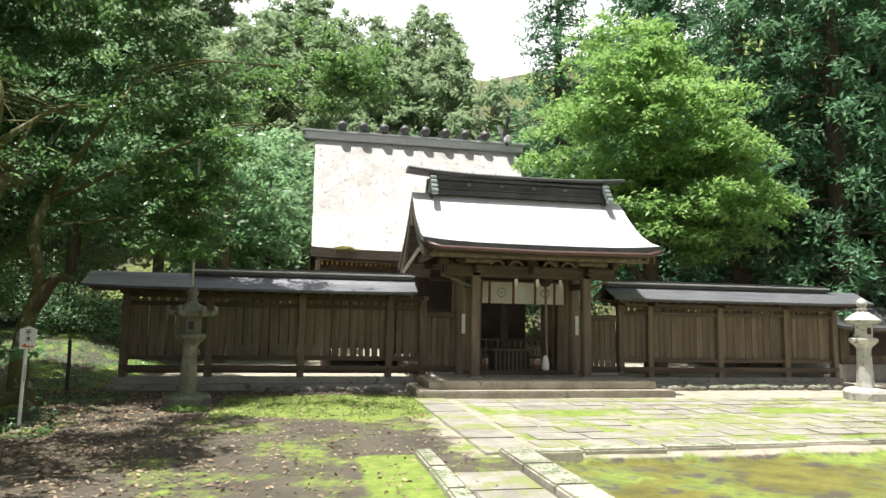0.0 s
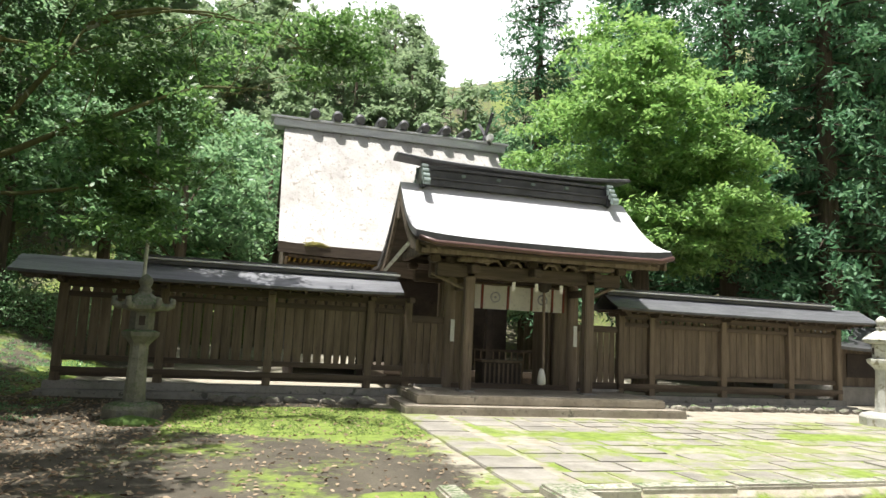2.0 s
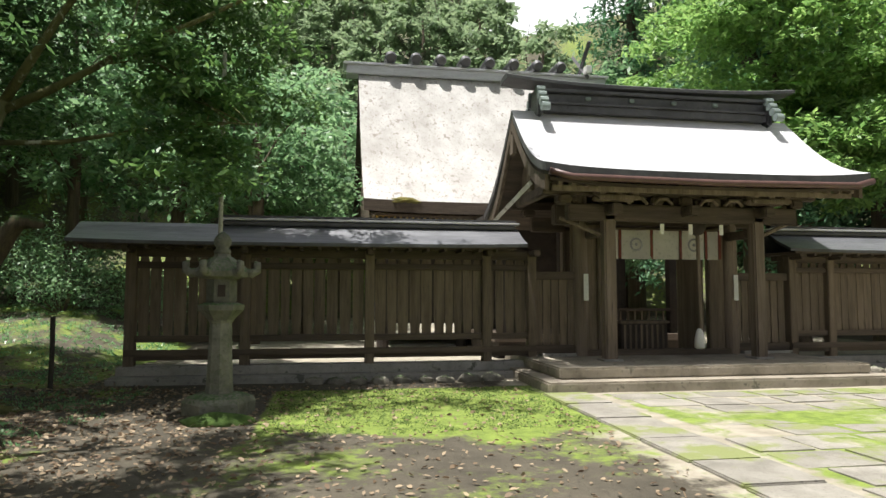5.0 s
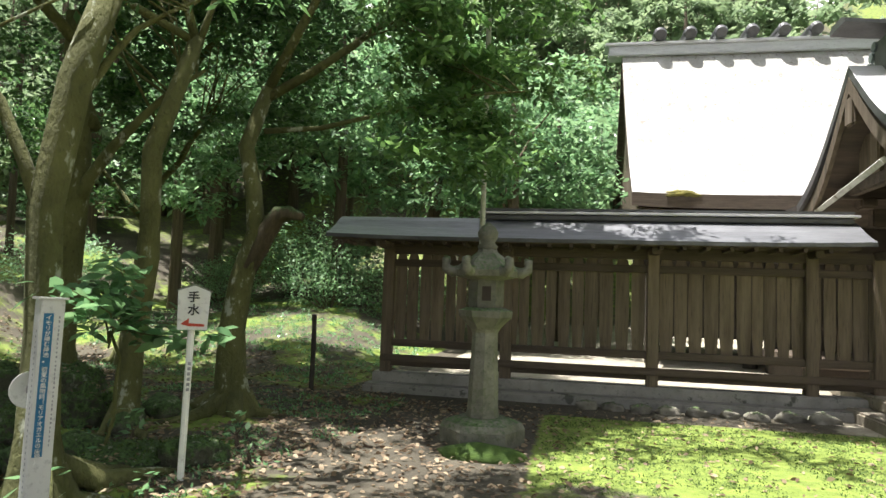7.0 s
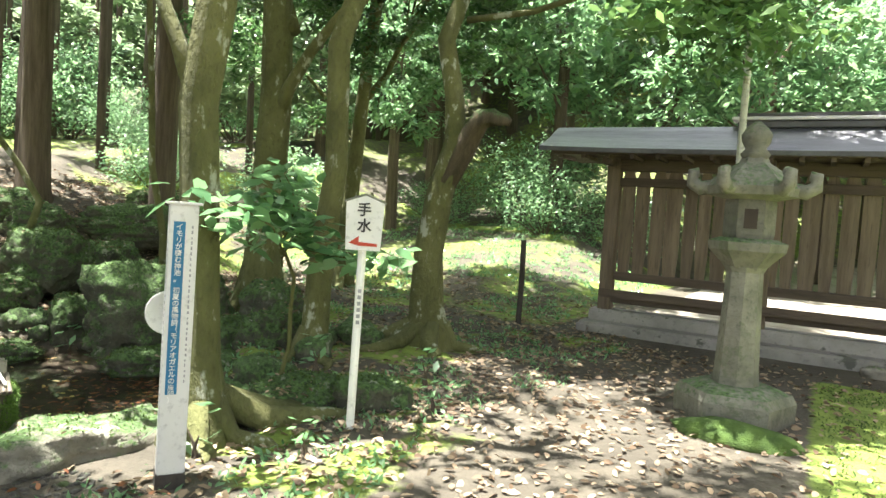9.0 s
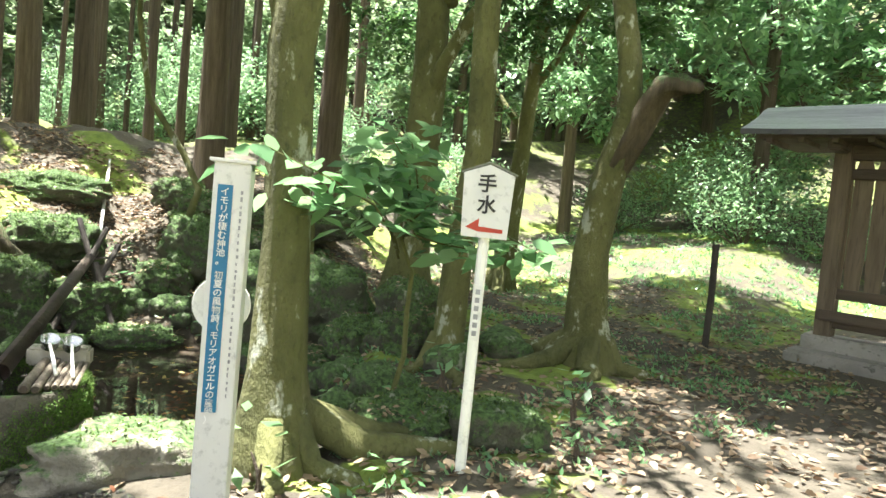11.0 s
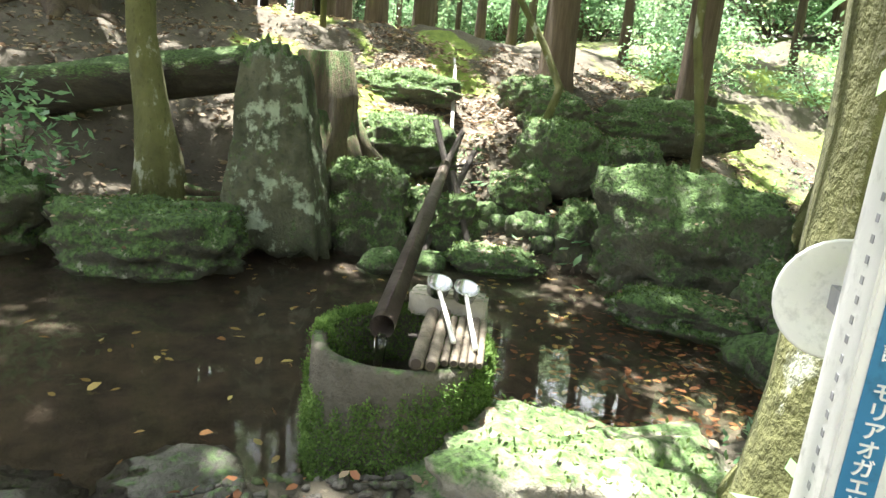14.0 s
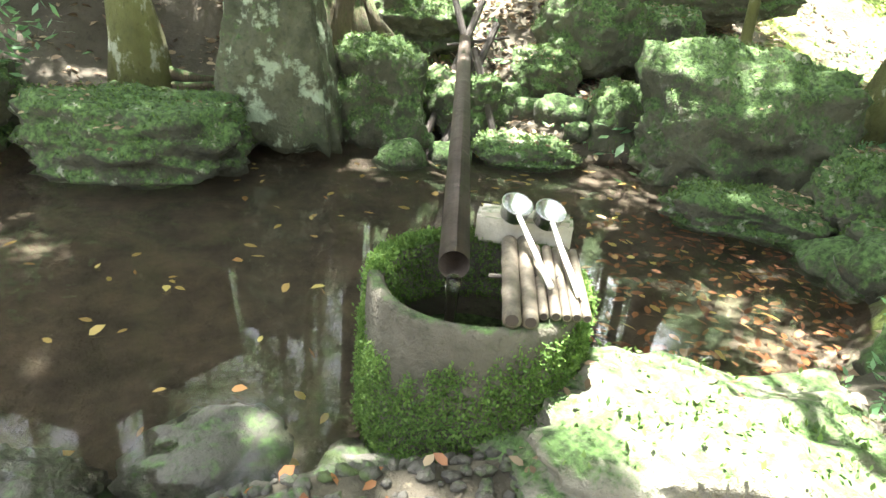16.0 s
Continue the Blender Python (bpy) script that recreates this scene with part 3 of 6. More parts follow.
# rafters
for side, y0, y1 in ((0, 14.32, 16.07), (1, 17.95, 16.07)):
    for i in range(22):
        x = 3.12 + i * (4.95 / 21)
        pr = curve_profile(y0, 3.10 if not side else 2.80, y1, 4.30, 0.24, 6)
        bm = bmesh.new()
        rows = []
        for y, z in pr:
            rows.append([bm.verts.new((x + dx, y, z - 0.10 + dz)) for dx, dz in ((-0.03, 0), (0.03, 0), (0.03, 0.07), (-0.03, 0.07))])
        for a, b in zip(rows, rows[1:]):
            for k in range(4):
                bm.faces.new((a[k], a[(k + 1) % 4], b[(k + 1) % 4], b[k]))
        bm.faces.new(rows[0][::-1])
        g("rafter", bm, M_woodh)
prof = curve_profile(14.16, 3.16, 16.07, 4.52, 0.27, 12, 18.0, 2.86)
ob = sheet_roof("roof_skin", 2.93, 8.22, prof, 0.13, M_copper, gate, M_ridge, 0.10, 28, 0.04)
ob.location = (-5.6, -16.0, 0)
for dz, dy, x in ((0.13, 0.04, 0.05), (0.20, 0.09, 0.10)):
    pr2 = [(y + dy if y < 16.07 else y - dy, z - dz) for y, z in prof]
    ob = sheet_roof("eave_layer", 2.93 + x, 8.22 - x, pr2, 0.05, M_ridge, gate, M_woodh, 0.10, 28, 0.04)
    ob.location = (-5.6, -16.0, 0)
# bargeboards
for x in (3.0, 8.15):
    bm = bmesh.new()
    pr = curve_profile(14.3, 3.02, 16.07, 4.32, 0.27, 12, 17.86, 2.74)
    rows = [[bm.verts.new((x + dx, y, z + dz)) for dx, dz in ((-0.03, -0.16), (0.03, -0.16), (0.03, 0.06), (-0.03, 0.06))] for y, z in pr]
    for a, b in zip(rows, rows[1:]):
        for k in range(4):
            bm.faces.new((a[k], a[(k + 1) % 4], b[(k + 1) % 4], b[k]))
    bm.faces.new(rows[0][::-1])
    bm.faces.new(rows[-1])
    g("bargeboard", bm, M_wood)
    # hanging carved pendant
    g("pendant", box((x - 0.035, 15.93, 3.72), (x + 0.035, 16.21, 4.12), 0.03), M_wood)
# carved nosings, bracket arms and tie struts under the eave
for x, sgn in ((PX[0], -1), (PX[1], 1)):
    nose = tube([(x + sgn * 0.08, 15.15, 2.66), (x + sgn * 0.32, 15.15, 2.68), (x + sgn * 0.46, 15.15, 2.72), (x + sgn * 0.56, 15.15, 2.82)], [0.10, 0.095, 0.075, 0.035], 8)
    g("carved_nosing", nose, M_post, "carved beam nosing")
    for y in (14.72, 14.92):
        g("bracket_arm", box((x - 0.34, y - 0.05, 2.80), (x + 0.34, y + 0.05, 2.88), 0.02), M_post)
    for k in (-0.27, 0, 0.27):
        g("bearing_block", box((x + k - 0.06, 14.68, 2.88), (x + k + 0.06, 14.96, 2.95), 0.015), M_post)
    g("tie_strut", tube([(x + sgn * -0.02, 15.2, 2.25), (x + sgn * 0.75, 15.3, 2.58)], 0.035, 6), M_post)
    g("corner_bracket", box((x - 0.07, 15.22, 2.30), (x + 0.07, 15.95, 2.44), 0.015), M_woodh)
for x in (4.75, 5.18, 5.98, 6.42):
    g("frog_leg_strut", tube([(x - 0.16, 15.02, 2.79), (x - 0.07, 15.02, 2.88), (x + 0.07, 15.02, 2.88), (x + 0.16, 15.02, 2.79)], 0.03, 6), M_post)
# gutter and fascia along the front eave
g("gutter", tube([(2.98, 14.10, 3.10), (3.3, 14.08, 3.02), (5.6, 14.08, 2.99), (7.9, 14.08, 3.02), (8.2, 14.10, 3.10)], 0.05, 10), M_gutter, "brown rain gutter", smooth=True)
g("fascia", box((3.1, 14.36, 2.86), (8.05, 14.40, 2.95), 0.01), M_post, "pale weathered fascia board")
for i in range(24):
    x = 3.2 + i * 0.208
    g("rafter_end", box((x - 0.03, 14.28, 2.93), (x + 0.03, 14.42, 2.985)), M_post)
g("stay_board", tube([(3.02, 15.2, 3.10), (3.02, 17.8, 2.72)], 0.05, 4), M_granite2, "pale sloping gutter board")
# ridge stack
for z0, z1, d, x0, x1, m in ((4.47, 4.60, 0.20, 3.42, 7.72, M_ridge), (4.60, 4.64, 0.25, 3.38, 7.76, M_ridge), (4.66, 4.80, 0.15, 3.45, 7.69, M_ridge), (4.82, 4.88, 0.21, 3.40, 7.74, M_ridge)):
    g("ridge_course", box((x0, 16.07 - d, z0), (x1, 16.07 + d, z1), 0.01), m)
for x in (4.3, 5.1, 5.9, 6.7):
    g("ridge_boss", box((x - 0.05, 15.88, 4.70), (x + 0.05, 15.94, 4.77), 0.015), M_patina)
bm = bmesh.new()
rows = []
for i in range(25):
    s = i / 24
    x = 2.84 + s * 5.4
    e = abs(2 * s - 1) ** 3 * 0.10
    rows.append([bm.verts.new((x, 16.07 + dy, 4.92 + e + dz)) for dy, dz in ((-0.26, 0), (0.26, 0), (0.26, 0.05), (0.14, 0.10), (-0.14, 0.10), (-0.26, 0.05))])
for a, b in zip(rows, rows[1:]):
    for k in range(6):
        bm.faces.new((a[k], a[(k + 1) % 6], b[(k + 1) % 6], b[k]))
bm.faces.new(rows[0][::-1])
bm.faces.new(rows[-1])
g("ridge_cap", bm, M_ridge, "upswept dark metal ridge cap")
for x, s in ((3.42, -1), (7.72, 1)):
    for k in range(4):
        g("ridge_end_roll", tube([(x - 0.07, 15.86 - 0.09 * k, 4.84 - 0.12 * k), (x + 0.07, 15.86 - 0.09 * k, 4.84 - 0.12 * k)], 0.07, 10), M_patina)
        g("ridge_end_roll", tube([(x - 0.07, 16.28 + 0.09 * k, 4.84 - 0.12 * k), (x + 0.07, 16.28 + 0.09 * k, 4.84 - 0.12 * k)], 0.07, 10), M_patina)
    g("ridge_end", box((x - 0.05, 15.80, 4.38), (x + 0.05, 16.34, 4.92), 0.04), M_ridge)
# door frames, leaves and lattice within the gate
for x in (4.55, 6.62):
    g("door_post", box((x - 0.08, 16.0, FL), (x + 0.08, 16.14, 2.55), 0.015), M_wood)
for x0, x1 in ((4.65, 4.70), (6.47, 6.52)):
    g("open_door", box((x0, 16.15, FL + 0.05), (x1, 17.0, 2.4), 0.01), M_wood, "open plank door leaf")
for x0, x1 in ((4.0, 4.47), (6.70, 7.02)):
    g("side_panel", box((x0, 16.06, FL), (x1, 16.09, 2.55)), M_wood)
g("threshold", box((4.1, 15.97, FL), (7.1, 16.17, FL + 0.10), 0.01), M_woodh)
g("paper_notice", box((4.16, 15.87, 1.25), (4.24, 15.885, 1.70)), M_white, "white paper notice")
g("paper_notice", box((6.94, 15.87, 1.25), (7.02, 15.885, 1.70)), M_white, "white paper notice")
# curtain of panels with crests
nor = thing("curtain", (5.6, 15.85, 0), "white shrine curtain with round crests and dark bands", "curtain")
cx = [4.60, 4.80, 5.38, 5.92, 6.40, 6.66]
for a, b in zip(cx, cx[1:]):
    bm = bmesh.new()
    cols = []
    for i in range(9):
        s = i / 8
        x = a + 0.035 + (b - a - 0.06) * s
        yy = 15.84 + 0.012 * math.sin(9 * x)
        cols.append((bm.verts.new((x - 5.6, yy - 15.85, 2.46)), bm.verts.new((x - 5.6, yy - 15.85 + 0.02, 1.96))))
    for p0, p1 in zip(cols, cols[1:]):
        bm.faces.new((p0[0], p0[1], p1[1], p1[0]))
    bmesh.ops.solidify(bm, geom=bm.faces[:], thickness=0.006)
    part("panel", bm, M_cloth, nor)
for x in cx:
    part("band", box((x - 5.6 - 0.022, -0.022, 1.97), (x - 5.6 + 0.022, -0.012, 2.46)), M_maroon, nor, "dark maroon vertical band")
for x in (5.09, 6.16):
    bm = bmesh.new()
    for k in range(16):
        a = 2 * math.pi * k / 16
        bmesh.ops.create_circle(bm, cap_ends=True, radius=0.022, segments=6, matrix=Matrix.Translation((x - 5.6 + 0.10 * math.cos(a), -0.034, 2.21 + 0.10 * math.sin(a))) @ Matrix.Rotation(math.pi / 2, 4, "X"))
    bmesh.ops.create_circle(bm, cap_ends=True, radius=0.03, segments=10, matrix=Matrix.Translation((x - 5.6, -0.034, 2.21)) @ Matrix.Rotation(math.pi / 2, 4, "X"))
    part("crest", bm, M_grey, nor, "grey many-petalled round crest")
part("rod", tube([(-1.05, 0, 2.47), (1.1, 0, 2.47)], 0.018, 8), M_wood, nor)
# bell rope
rope = thing("bell_rope", (6.07, 15.55, 0), "thick pale bell rope with a tassel and bronze bell", "rope")
part("cord", tube([(0, 0, 2.95), (0.01, 0, 2.0), (0.02, 0, 1.2), (0.03, 0, 0.75)], 0.032, 10), M_post, rope)
part("tassel", lathe([(0.03, 0.78), (0.06, 0.72), (0.085, 0.60), (0.09, 0.47), (0.05, 0.44)], 12), M_cloth, rope, "pale bulging tassel", True)
part("bell", lathe([(0.03, 2.75), (0.11, 2.70), (0.15, 2.58), (0.15, 2.48), (0.10, 2.38), (0.03, 2.35)], 16), M_dark, rope, "dark bronze bell", True)
# flat tags added in place of small white hooks
for x in (5.25, 5.75, 6.3):
    part_of = thing("hanging_ring", (x, 15.2, 0), "small pale tag standing in for a white hook under the beam", "streamer")
    part("streamer", box((-0.035, -0.004, 2.33), (0.035, 0.004, 2.5)), M_cloth, part_of)
# offering box and low stand
ofb = thing("offering_box", (5.55, 16.75, FL), "dark slatted wooden offering box", "offering box")
part("body", box((-0.45, -0.25, 0.02), (0.45, 0.25, 0.52), 0.015), M_dark, ofb)
part("rim", box((-0.48, -0.28, 0.52), (0.48, 0.28, 0.57), 0.01), M_wood, ofb)
for i in range(8):
    part("slat", box((-0.4 + i * 0.105, -0.262, 0.06), (-0.36 + i * 0.105, -0.25, 0.5)), M_wood, ofb)
for x in (-0.42, 0.38):
    part("foot", box((x, -0.22, 0), (x + 0.06, 0.22, 0.03)), M_wood, ofb)
# low lattice screens on both sides of the way in
for x0 in (4.72, 6.02):
    lt = thing("lattice_screen", (x0, 17.6, 0.0), "low white-backed wooden lattice screen", "screen")
    for i in range(6):
        part("upright", box((i * 0.09, 0, 0), (0.03 + i * 0.09, 0.03, 0.85)), M_wood, lt)
    for z in (0.15, 0.32, 0.49, 0.66, 0.80):
        part("bar", box((0, -0.01, z), (0.48, 0.02, z + 0.03)), M_wood, lt)

# ---------- main hall ----------
hall = thing("main_hall", (0, 0, 0), "tall shrine hall with a steep bleached bark roof", "shrine hall")
HX0, HX1 = 0.72, 8.45
hp = curve_profile(21.5, 3.68, 25.6, 8.35, 0.42, 16, 29.7, 3.68)
sheet_roof("roof", HX0, HX1, hp, 0.30, M_bark, hall, M_barkedge, 0.06, 20, 0.0)
hp2 = [(y + 0.18 if y < 25.6 else y - 0.18, z - 0.32) for y, z in hp]
sheet_roof("roof_board", HX0 + 0.15, HX1 - 0.15, hp2, 0.08, M_wood, hall, M_wood, 0.06, 20, 0.0)
# near-black colour carries the shade under the roof
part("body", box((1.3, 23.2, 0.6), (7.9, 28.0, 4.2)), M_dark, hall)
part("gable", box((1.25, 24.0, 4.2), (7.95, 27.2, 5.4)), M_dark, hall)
part("gilt_band", box((1.0, 22.40, 3.40), (8.2, 22.46, 3.50)), M_gold, hall, "gilt eave band")
for i in range(46):
    x = 1.05 + i * 0.155
    part("rafter_end", box((x, 21.95, 3.27), (x + 0.05, 22.6, 3.34)), M_gold, hall, "gilt-capped rafter")
part("eave_beam", box((1.0, 22.55, 3.05), (8.2, 22.75, 3.30), 0.02), M_woodh, hall)
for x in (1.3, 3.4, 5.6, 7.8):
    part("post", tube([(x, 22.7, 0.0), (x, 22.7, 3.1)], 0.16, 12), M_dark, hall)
part("ridge", box((0.35, 25.32, 8.15), (8.72, 25.88, 8.42), 0.02), M_copper, hall, "pale metal ridge box")
part("ridge_cap", box((0.25, 25.25, 8.42), (8.82, 25.95, 8.50), 0.02), M_copper, hall)
for i in range(8):
    x = 7.15 - i * 0.78
    bm = tube([(x, 25.10, 8.62), (x, 25.16, 8.67), (x, 26.1, 8.70), (x, 26.2, 8.70)], [0.14, 0.18, 0.18, 0.14], 14)
    part("ridge_log", bm, M_ridge, hall, "dark metal-clad ridge log")
for x, s in ((8.0, 1),):
    for d in (-1, 1):
        a = Vector((x, 25.6 + d * 0.55, 8.35))
        b = Vector((x, 25.6 - d * 0.75, 9.45))
        bm = tube([a, b], 0.07, 4)
        part("forked_finial", bm, M_ridge, hall, "crossed dark roof finial")
part("finial_cap", box((7.9, 24.9, 8.45), (8.1, 25.2, 8.7), 0.03), M_white, hall, "pale finial end")
for x in (0.92, 8.2):
    bm = bmesh.new()
    pts = [(y, z - 0.36) for y, z in hp] + [(29.5, 3.1), (21.75, 3.1)]
    a = [bm.verts.new((x, y, z)) for y, z in pts]
    b = [bm.verts.new((x + 0.08, y, z)) for y, z in pts]
    n = len(pts)
    for k in range(n):
        bm.faces.new((a[k], a[(k + 1) % n], b[(k + 1) % n], b[k]))
    mid_a, mid_b = bm.verts.new((x, 25.6, 3.1)), bm.verts.new((x + 0.08, 25.6, 3.1))
    for k in range(n - 1):
        bm.faces.new((mid_a, a[k + 1], a[k]))
        bm.faces.new((mid_b, b[k], b[k + 1]))
    part("gable_wall", bm, M_wood, hall)
moss_strip = part("eave_moss", rock_bm((0.34, 0.035, 0.07), 52, 4, 0.7), M_yellowmoss, hall, "yellow-green moss on the eave", True)
moss_strip.location = (1.75, 21.515, 3.69)
# pavilion roof between gate and hall, its inside shade put into near-black colours
inner = thing("worship_hall", (0, 0, 0), "dark open worship hall behind the gate", "shrine hall")
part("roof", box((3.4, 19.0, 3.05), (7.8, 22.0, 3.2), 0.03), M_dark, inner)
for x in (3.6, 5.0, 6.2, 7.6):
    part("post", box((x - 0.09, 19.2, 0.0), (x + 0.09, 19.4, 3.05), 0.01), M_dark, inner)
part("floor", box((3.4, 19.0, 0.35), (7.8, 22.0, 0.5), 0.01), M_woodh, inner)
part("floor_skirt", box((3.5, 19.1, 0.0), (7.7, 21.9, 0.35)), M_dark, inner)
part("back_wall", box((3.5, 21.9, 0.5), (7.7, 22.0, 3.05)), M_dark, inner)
for i in range(24):
    part("rail_bar", box((3.6 + i * 0.17, 19.22, 0.5), (3.63 + i * 0.17, 19.25, 1.0)), M_wood, inner)
part("handrail", box((3.5, 19.2, 1.0), (7.7, 19.28, 1.06), 0.01), M_woodh, inner)

# small roofed building beyond the far end of the fence
shed = thing("side_shrine", (17.0, 18.6, 0), "small low side shrine with a grey roof", "shrine hall")
part("body", box((-1.2, -1.0, 0.5), (1.2, 1.0, 1.55)), M_wood, shed)
part("dark_lattice", box((-0.9, -1.03, 0.75), (0.9, -1.00, 1.4)), M_dark, shed)
part("base", box((-1.4, -1.2, 0), (1.4, 1.2, 0.5), 0.02), M_concrete, shed)
sheet_roof("roof", -1.6, 1.6, curve_profile(-1.5, 1.55, 0, 2.2, 0.10, 8, 1.5, 1.55), 0.08, M_ridge, shed, M_ridge, 0.05, 8, 0.3)

# ---------- stone lanterns ----------
def lantern(at, m, label, rz=0.0, horns=True, size=(1, 1, 1)):
    t = thing("stone_lantern", at, label, "stone lantern")
    part("base", lathe([(0.47, -0.05), (0.48, 0.16), (0.44, 0.22), (0.30, 0.26)], 6), m, t)
    part("shaft", lathe([(0.19, 0.25), (0.175, 0.35), (0.150, 0.9), (0.145, 1.08), (0.17, 1.12)], 8), m, t)
    part("platform", lathe([(0.15, 1.10), (0.20, 1.15), (0.30, 1.24), (0.31, 1.30), (0.22, 1.33)], 6), m, t)
    fire = part("fire_box", lathe([(0.19, 1.32), (0.20, 1.36), (0.20, 1.58), (0.19, 1.61)], 6), m, t)
    # no holes cut: dark plates give the shade of the openings
    for a in (0, 120, 240):
        bm = box((0.165, -0.05, 1.40), (0.182, 0.05, 1.54))
        bm.transform(Matrix.Rotation(radians(a + 30), 4, "Z"))
        part("window", bm, M_dark, fire, "dark plate painted as a shaded opening")
    part("roof", lathe([(0.16, 1.60), (0.36, 1.64), (0.38, 1.70), (0.26, 1.80), (0.12, 1.88), (0.10, 1.92)], 6), m, t)
    if horns:
        for k in range(6):
            a = 2 * math.pi * k / 6
            d = Vector((math.cos(a), math.sin(a), 0))
            pts = [d * 0.28 + Vector((0, 0, 1.70)), d * 0.40 + Vector((0, 0, 1.68)), d * 0.47 + Vector((0, 0, 1.72)), d * 0.47 + Vector((0, 0, 1.79)), d * 0.42 + Vector((0, 0, 1.80))]
            part("horn", tube(pts, [0.05, 0.055, 0.055, 0.05, 0.035], 8), m, t, smooth=True)
    part("finial", lathe([(0.09, 1.90), (0.12, 1.94), (0.08, 1.98), (0.11, 2.03), (0.12, 2.08), (0.08, 2.14), (0.02, 2.18)], 12), m, t, smooth=True)
    t.rotation_euler[2] = radians(rz)
    t.scale = size
    return t


lantern((-1.28, 12.95, 0), M_granite, "mossy grey stone lantern with curled roof corners", 8, True, (0.82, 0.82, 0.935))
lantern((12.5, 13.3, 0), M_granite2, "pale stone lantern with a rounded roof", 0, False, (0.95, 0.95, 1.0))

# ---------- signs ----------
def text_part(body, size, at, m, parent, name, spin=(90, 0, 0), label=""):
    cu = bpy.data.curves.new(name, "FONT")
    cu.body, cu.size, cu.align_x, cu.align_y = body, size, "CENTER", "CENTER"
    cu.extrude, cu.offset = 0.0015, size * (0.022 if size > 0.05 else 0.008)
    tmp = bpy.data.objects.new("tmp", cu)
    me = bpy.data.meshes.new_from_object(tmp)
    bpy.data.objects.remove(tmp)
    me.materials.clear()
    me.materials.append(m)
    ob = new(name, me)
    ob.parent = parent
    ob.matrix_local = pose(*at, *spin)
    return tagged(ob, label) if label else ob


def hand_wash_sign(at, rz, lean):
    t = thing("hand_wash_sign", at, "white wooden sign with black characters and a red arrow", "sign")
    part("pole", tube([(0, 0, -0.12), (0, 0, 0.6), (0, 0, 1.12)], 0.024, 8), M_white, t, "peeling white pole")
    bm = bmesh.new()
    pts = [(-0.098, 1.065), (0.098, 1.065), (0.108, 1.335), (0.0, 1.375), (-0.108, 1.335)]
    a = [bm.verts.new((x, -0.045, z)) for x, z in pts]
    b = [bm.verts.new((x, -0.025, z)) for x, z in pts]
    bm.faces.new(a)
    bm.faces.new(b[::-1])
    for k in range(5):
        bm.faces.new((a[k], b[k], b[(k + 1) % 5], a[(k + 1) % 5]))
    bmesh.ops.recalc_face_normals(bm, faces=bm.faces)
    board = part("board", bm, M_white, t)
    for s in (-1, 1):
        bm = tube([(s * 0.118, -0.035, 1.334), (0, -0.035, 1.382)], 0.008, 4)
        part("board_cap", bm, M_granite, t, "thin weathered cap")
    text_part("\u624b", 0.082, (-0.005, -0.048, 1.290), M_black, board, "character")
    text_part("\u6c34", 0.082, (0.0, -0.048, 1.200), M_black, board, "character")
    bm = bmesh.new()
    vs = [bm.verts.new((x, -0.048, z)) for x, z in ((-0.082, 1.105), (-0.026, 1.090), (0.078, 1.090), (0.078, 1.106), (-0.026, 1.112), (-0.026, 1.146))]
    bm.faces.new(vs)
    part("arrow", bm, M_red, board, "red arrow")
    part("label_strip", box((-0.018, -0.030, 0.62), (0.018, -0.026, 0.86)), M_white, t)
    for k in range(6):
        part("mark", box((-0.010, -0.032, 0.64 + k * 0.036), (0.010, -0.0305, 0.662 + k * 0.036)), M_grey, t)
    t.rotation_euler = (0, radians(lean), radians(rz))
    return t


hand_wash_sign((-3.125, 11.03, -0.03), 38, 0.6)


def blue_post(at, rz, lean):
    t = thing("notice_post", at, "square white post with a blue lettered strip", "notice post")
    post = part("post", box((-0.06, -0.065, -0.25), (0.06, 0.065, 1.40), 0.004), M_white, t)
    part("foot", box((-0.064, -0.069, -0.25), (0.064, 0.069, 0.185), 0.004), M_timber, t, "dark foot of the post")
    part("cap", box((-0.075, -0.075, 1.40), (0.075, 0.075, 1.412), 0.002), M_white, t)
    strip = part("blue_strip", box((-0.043, -0.068, 0.548), (0.006, -0.0655, 1.325)), M_blue, t, "blue strip with white characters")
    words = "\u30a4\u30e2\u30ea\u304c\u68f2\u3080\u795e\u6c60\u3002\u521d\u590f\u306e\u98a8\u7269\u8a69\uff08\u30e2\u30ea\u30a2\u30aa\u30ac\u30a8\u30eb\u306e\u7523\u5375\uff09"
    for k, ch in enumerate(words):
        text_part(ch, 0.030, (-0.0185, -0.0695, 1.300 - k * 0.0292 - 0.020 * (k > 8)), M_white, strip, "character", (90, 0, 0))
    rm = random.Random(3)
    for k in range(30):
        part("mark", box((0.032, -0.067, 0.60 + k * 0.024), (0.032 + rm.uniform(0.004, 0.008), -0.0655, 0.600 + rm.uniform(0.008, 0.016) + k * 0.024)), M_grey, t)
    for k in range(30):
        bm = box((-0.0615, -0.02, 0.35 + k * 0.03), (-0.0605, -0.008, 0.362 + k * 0.03))
        part("mark", bm, M_grey, t)
    t.rotation_euler = (0, radians(lean), radians(rz))
    return t


blue_post((-3.36, 9.98, -0.165), 55, 0.5)


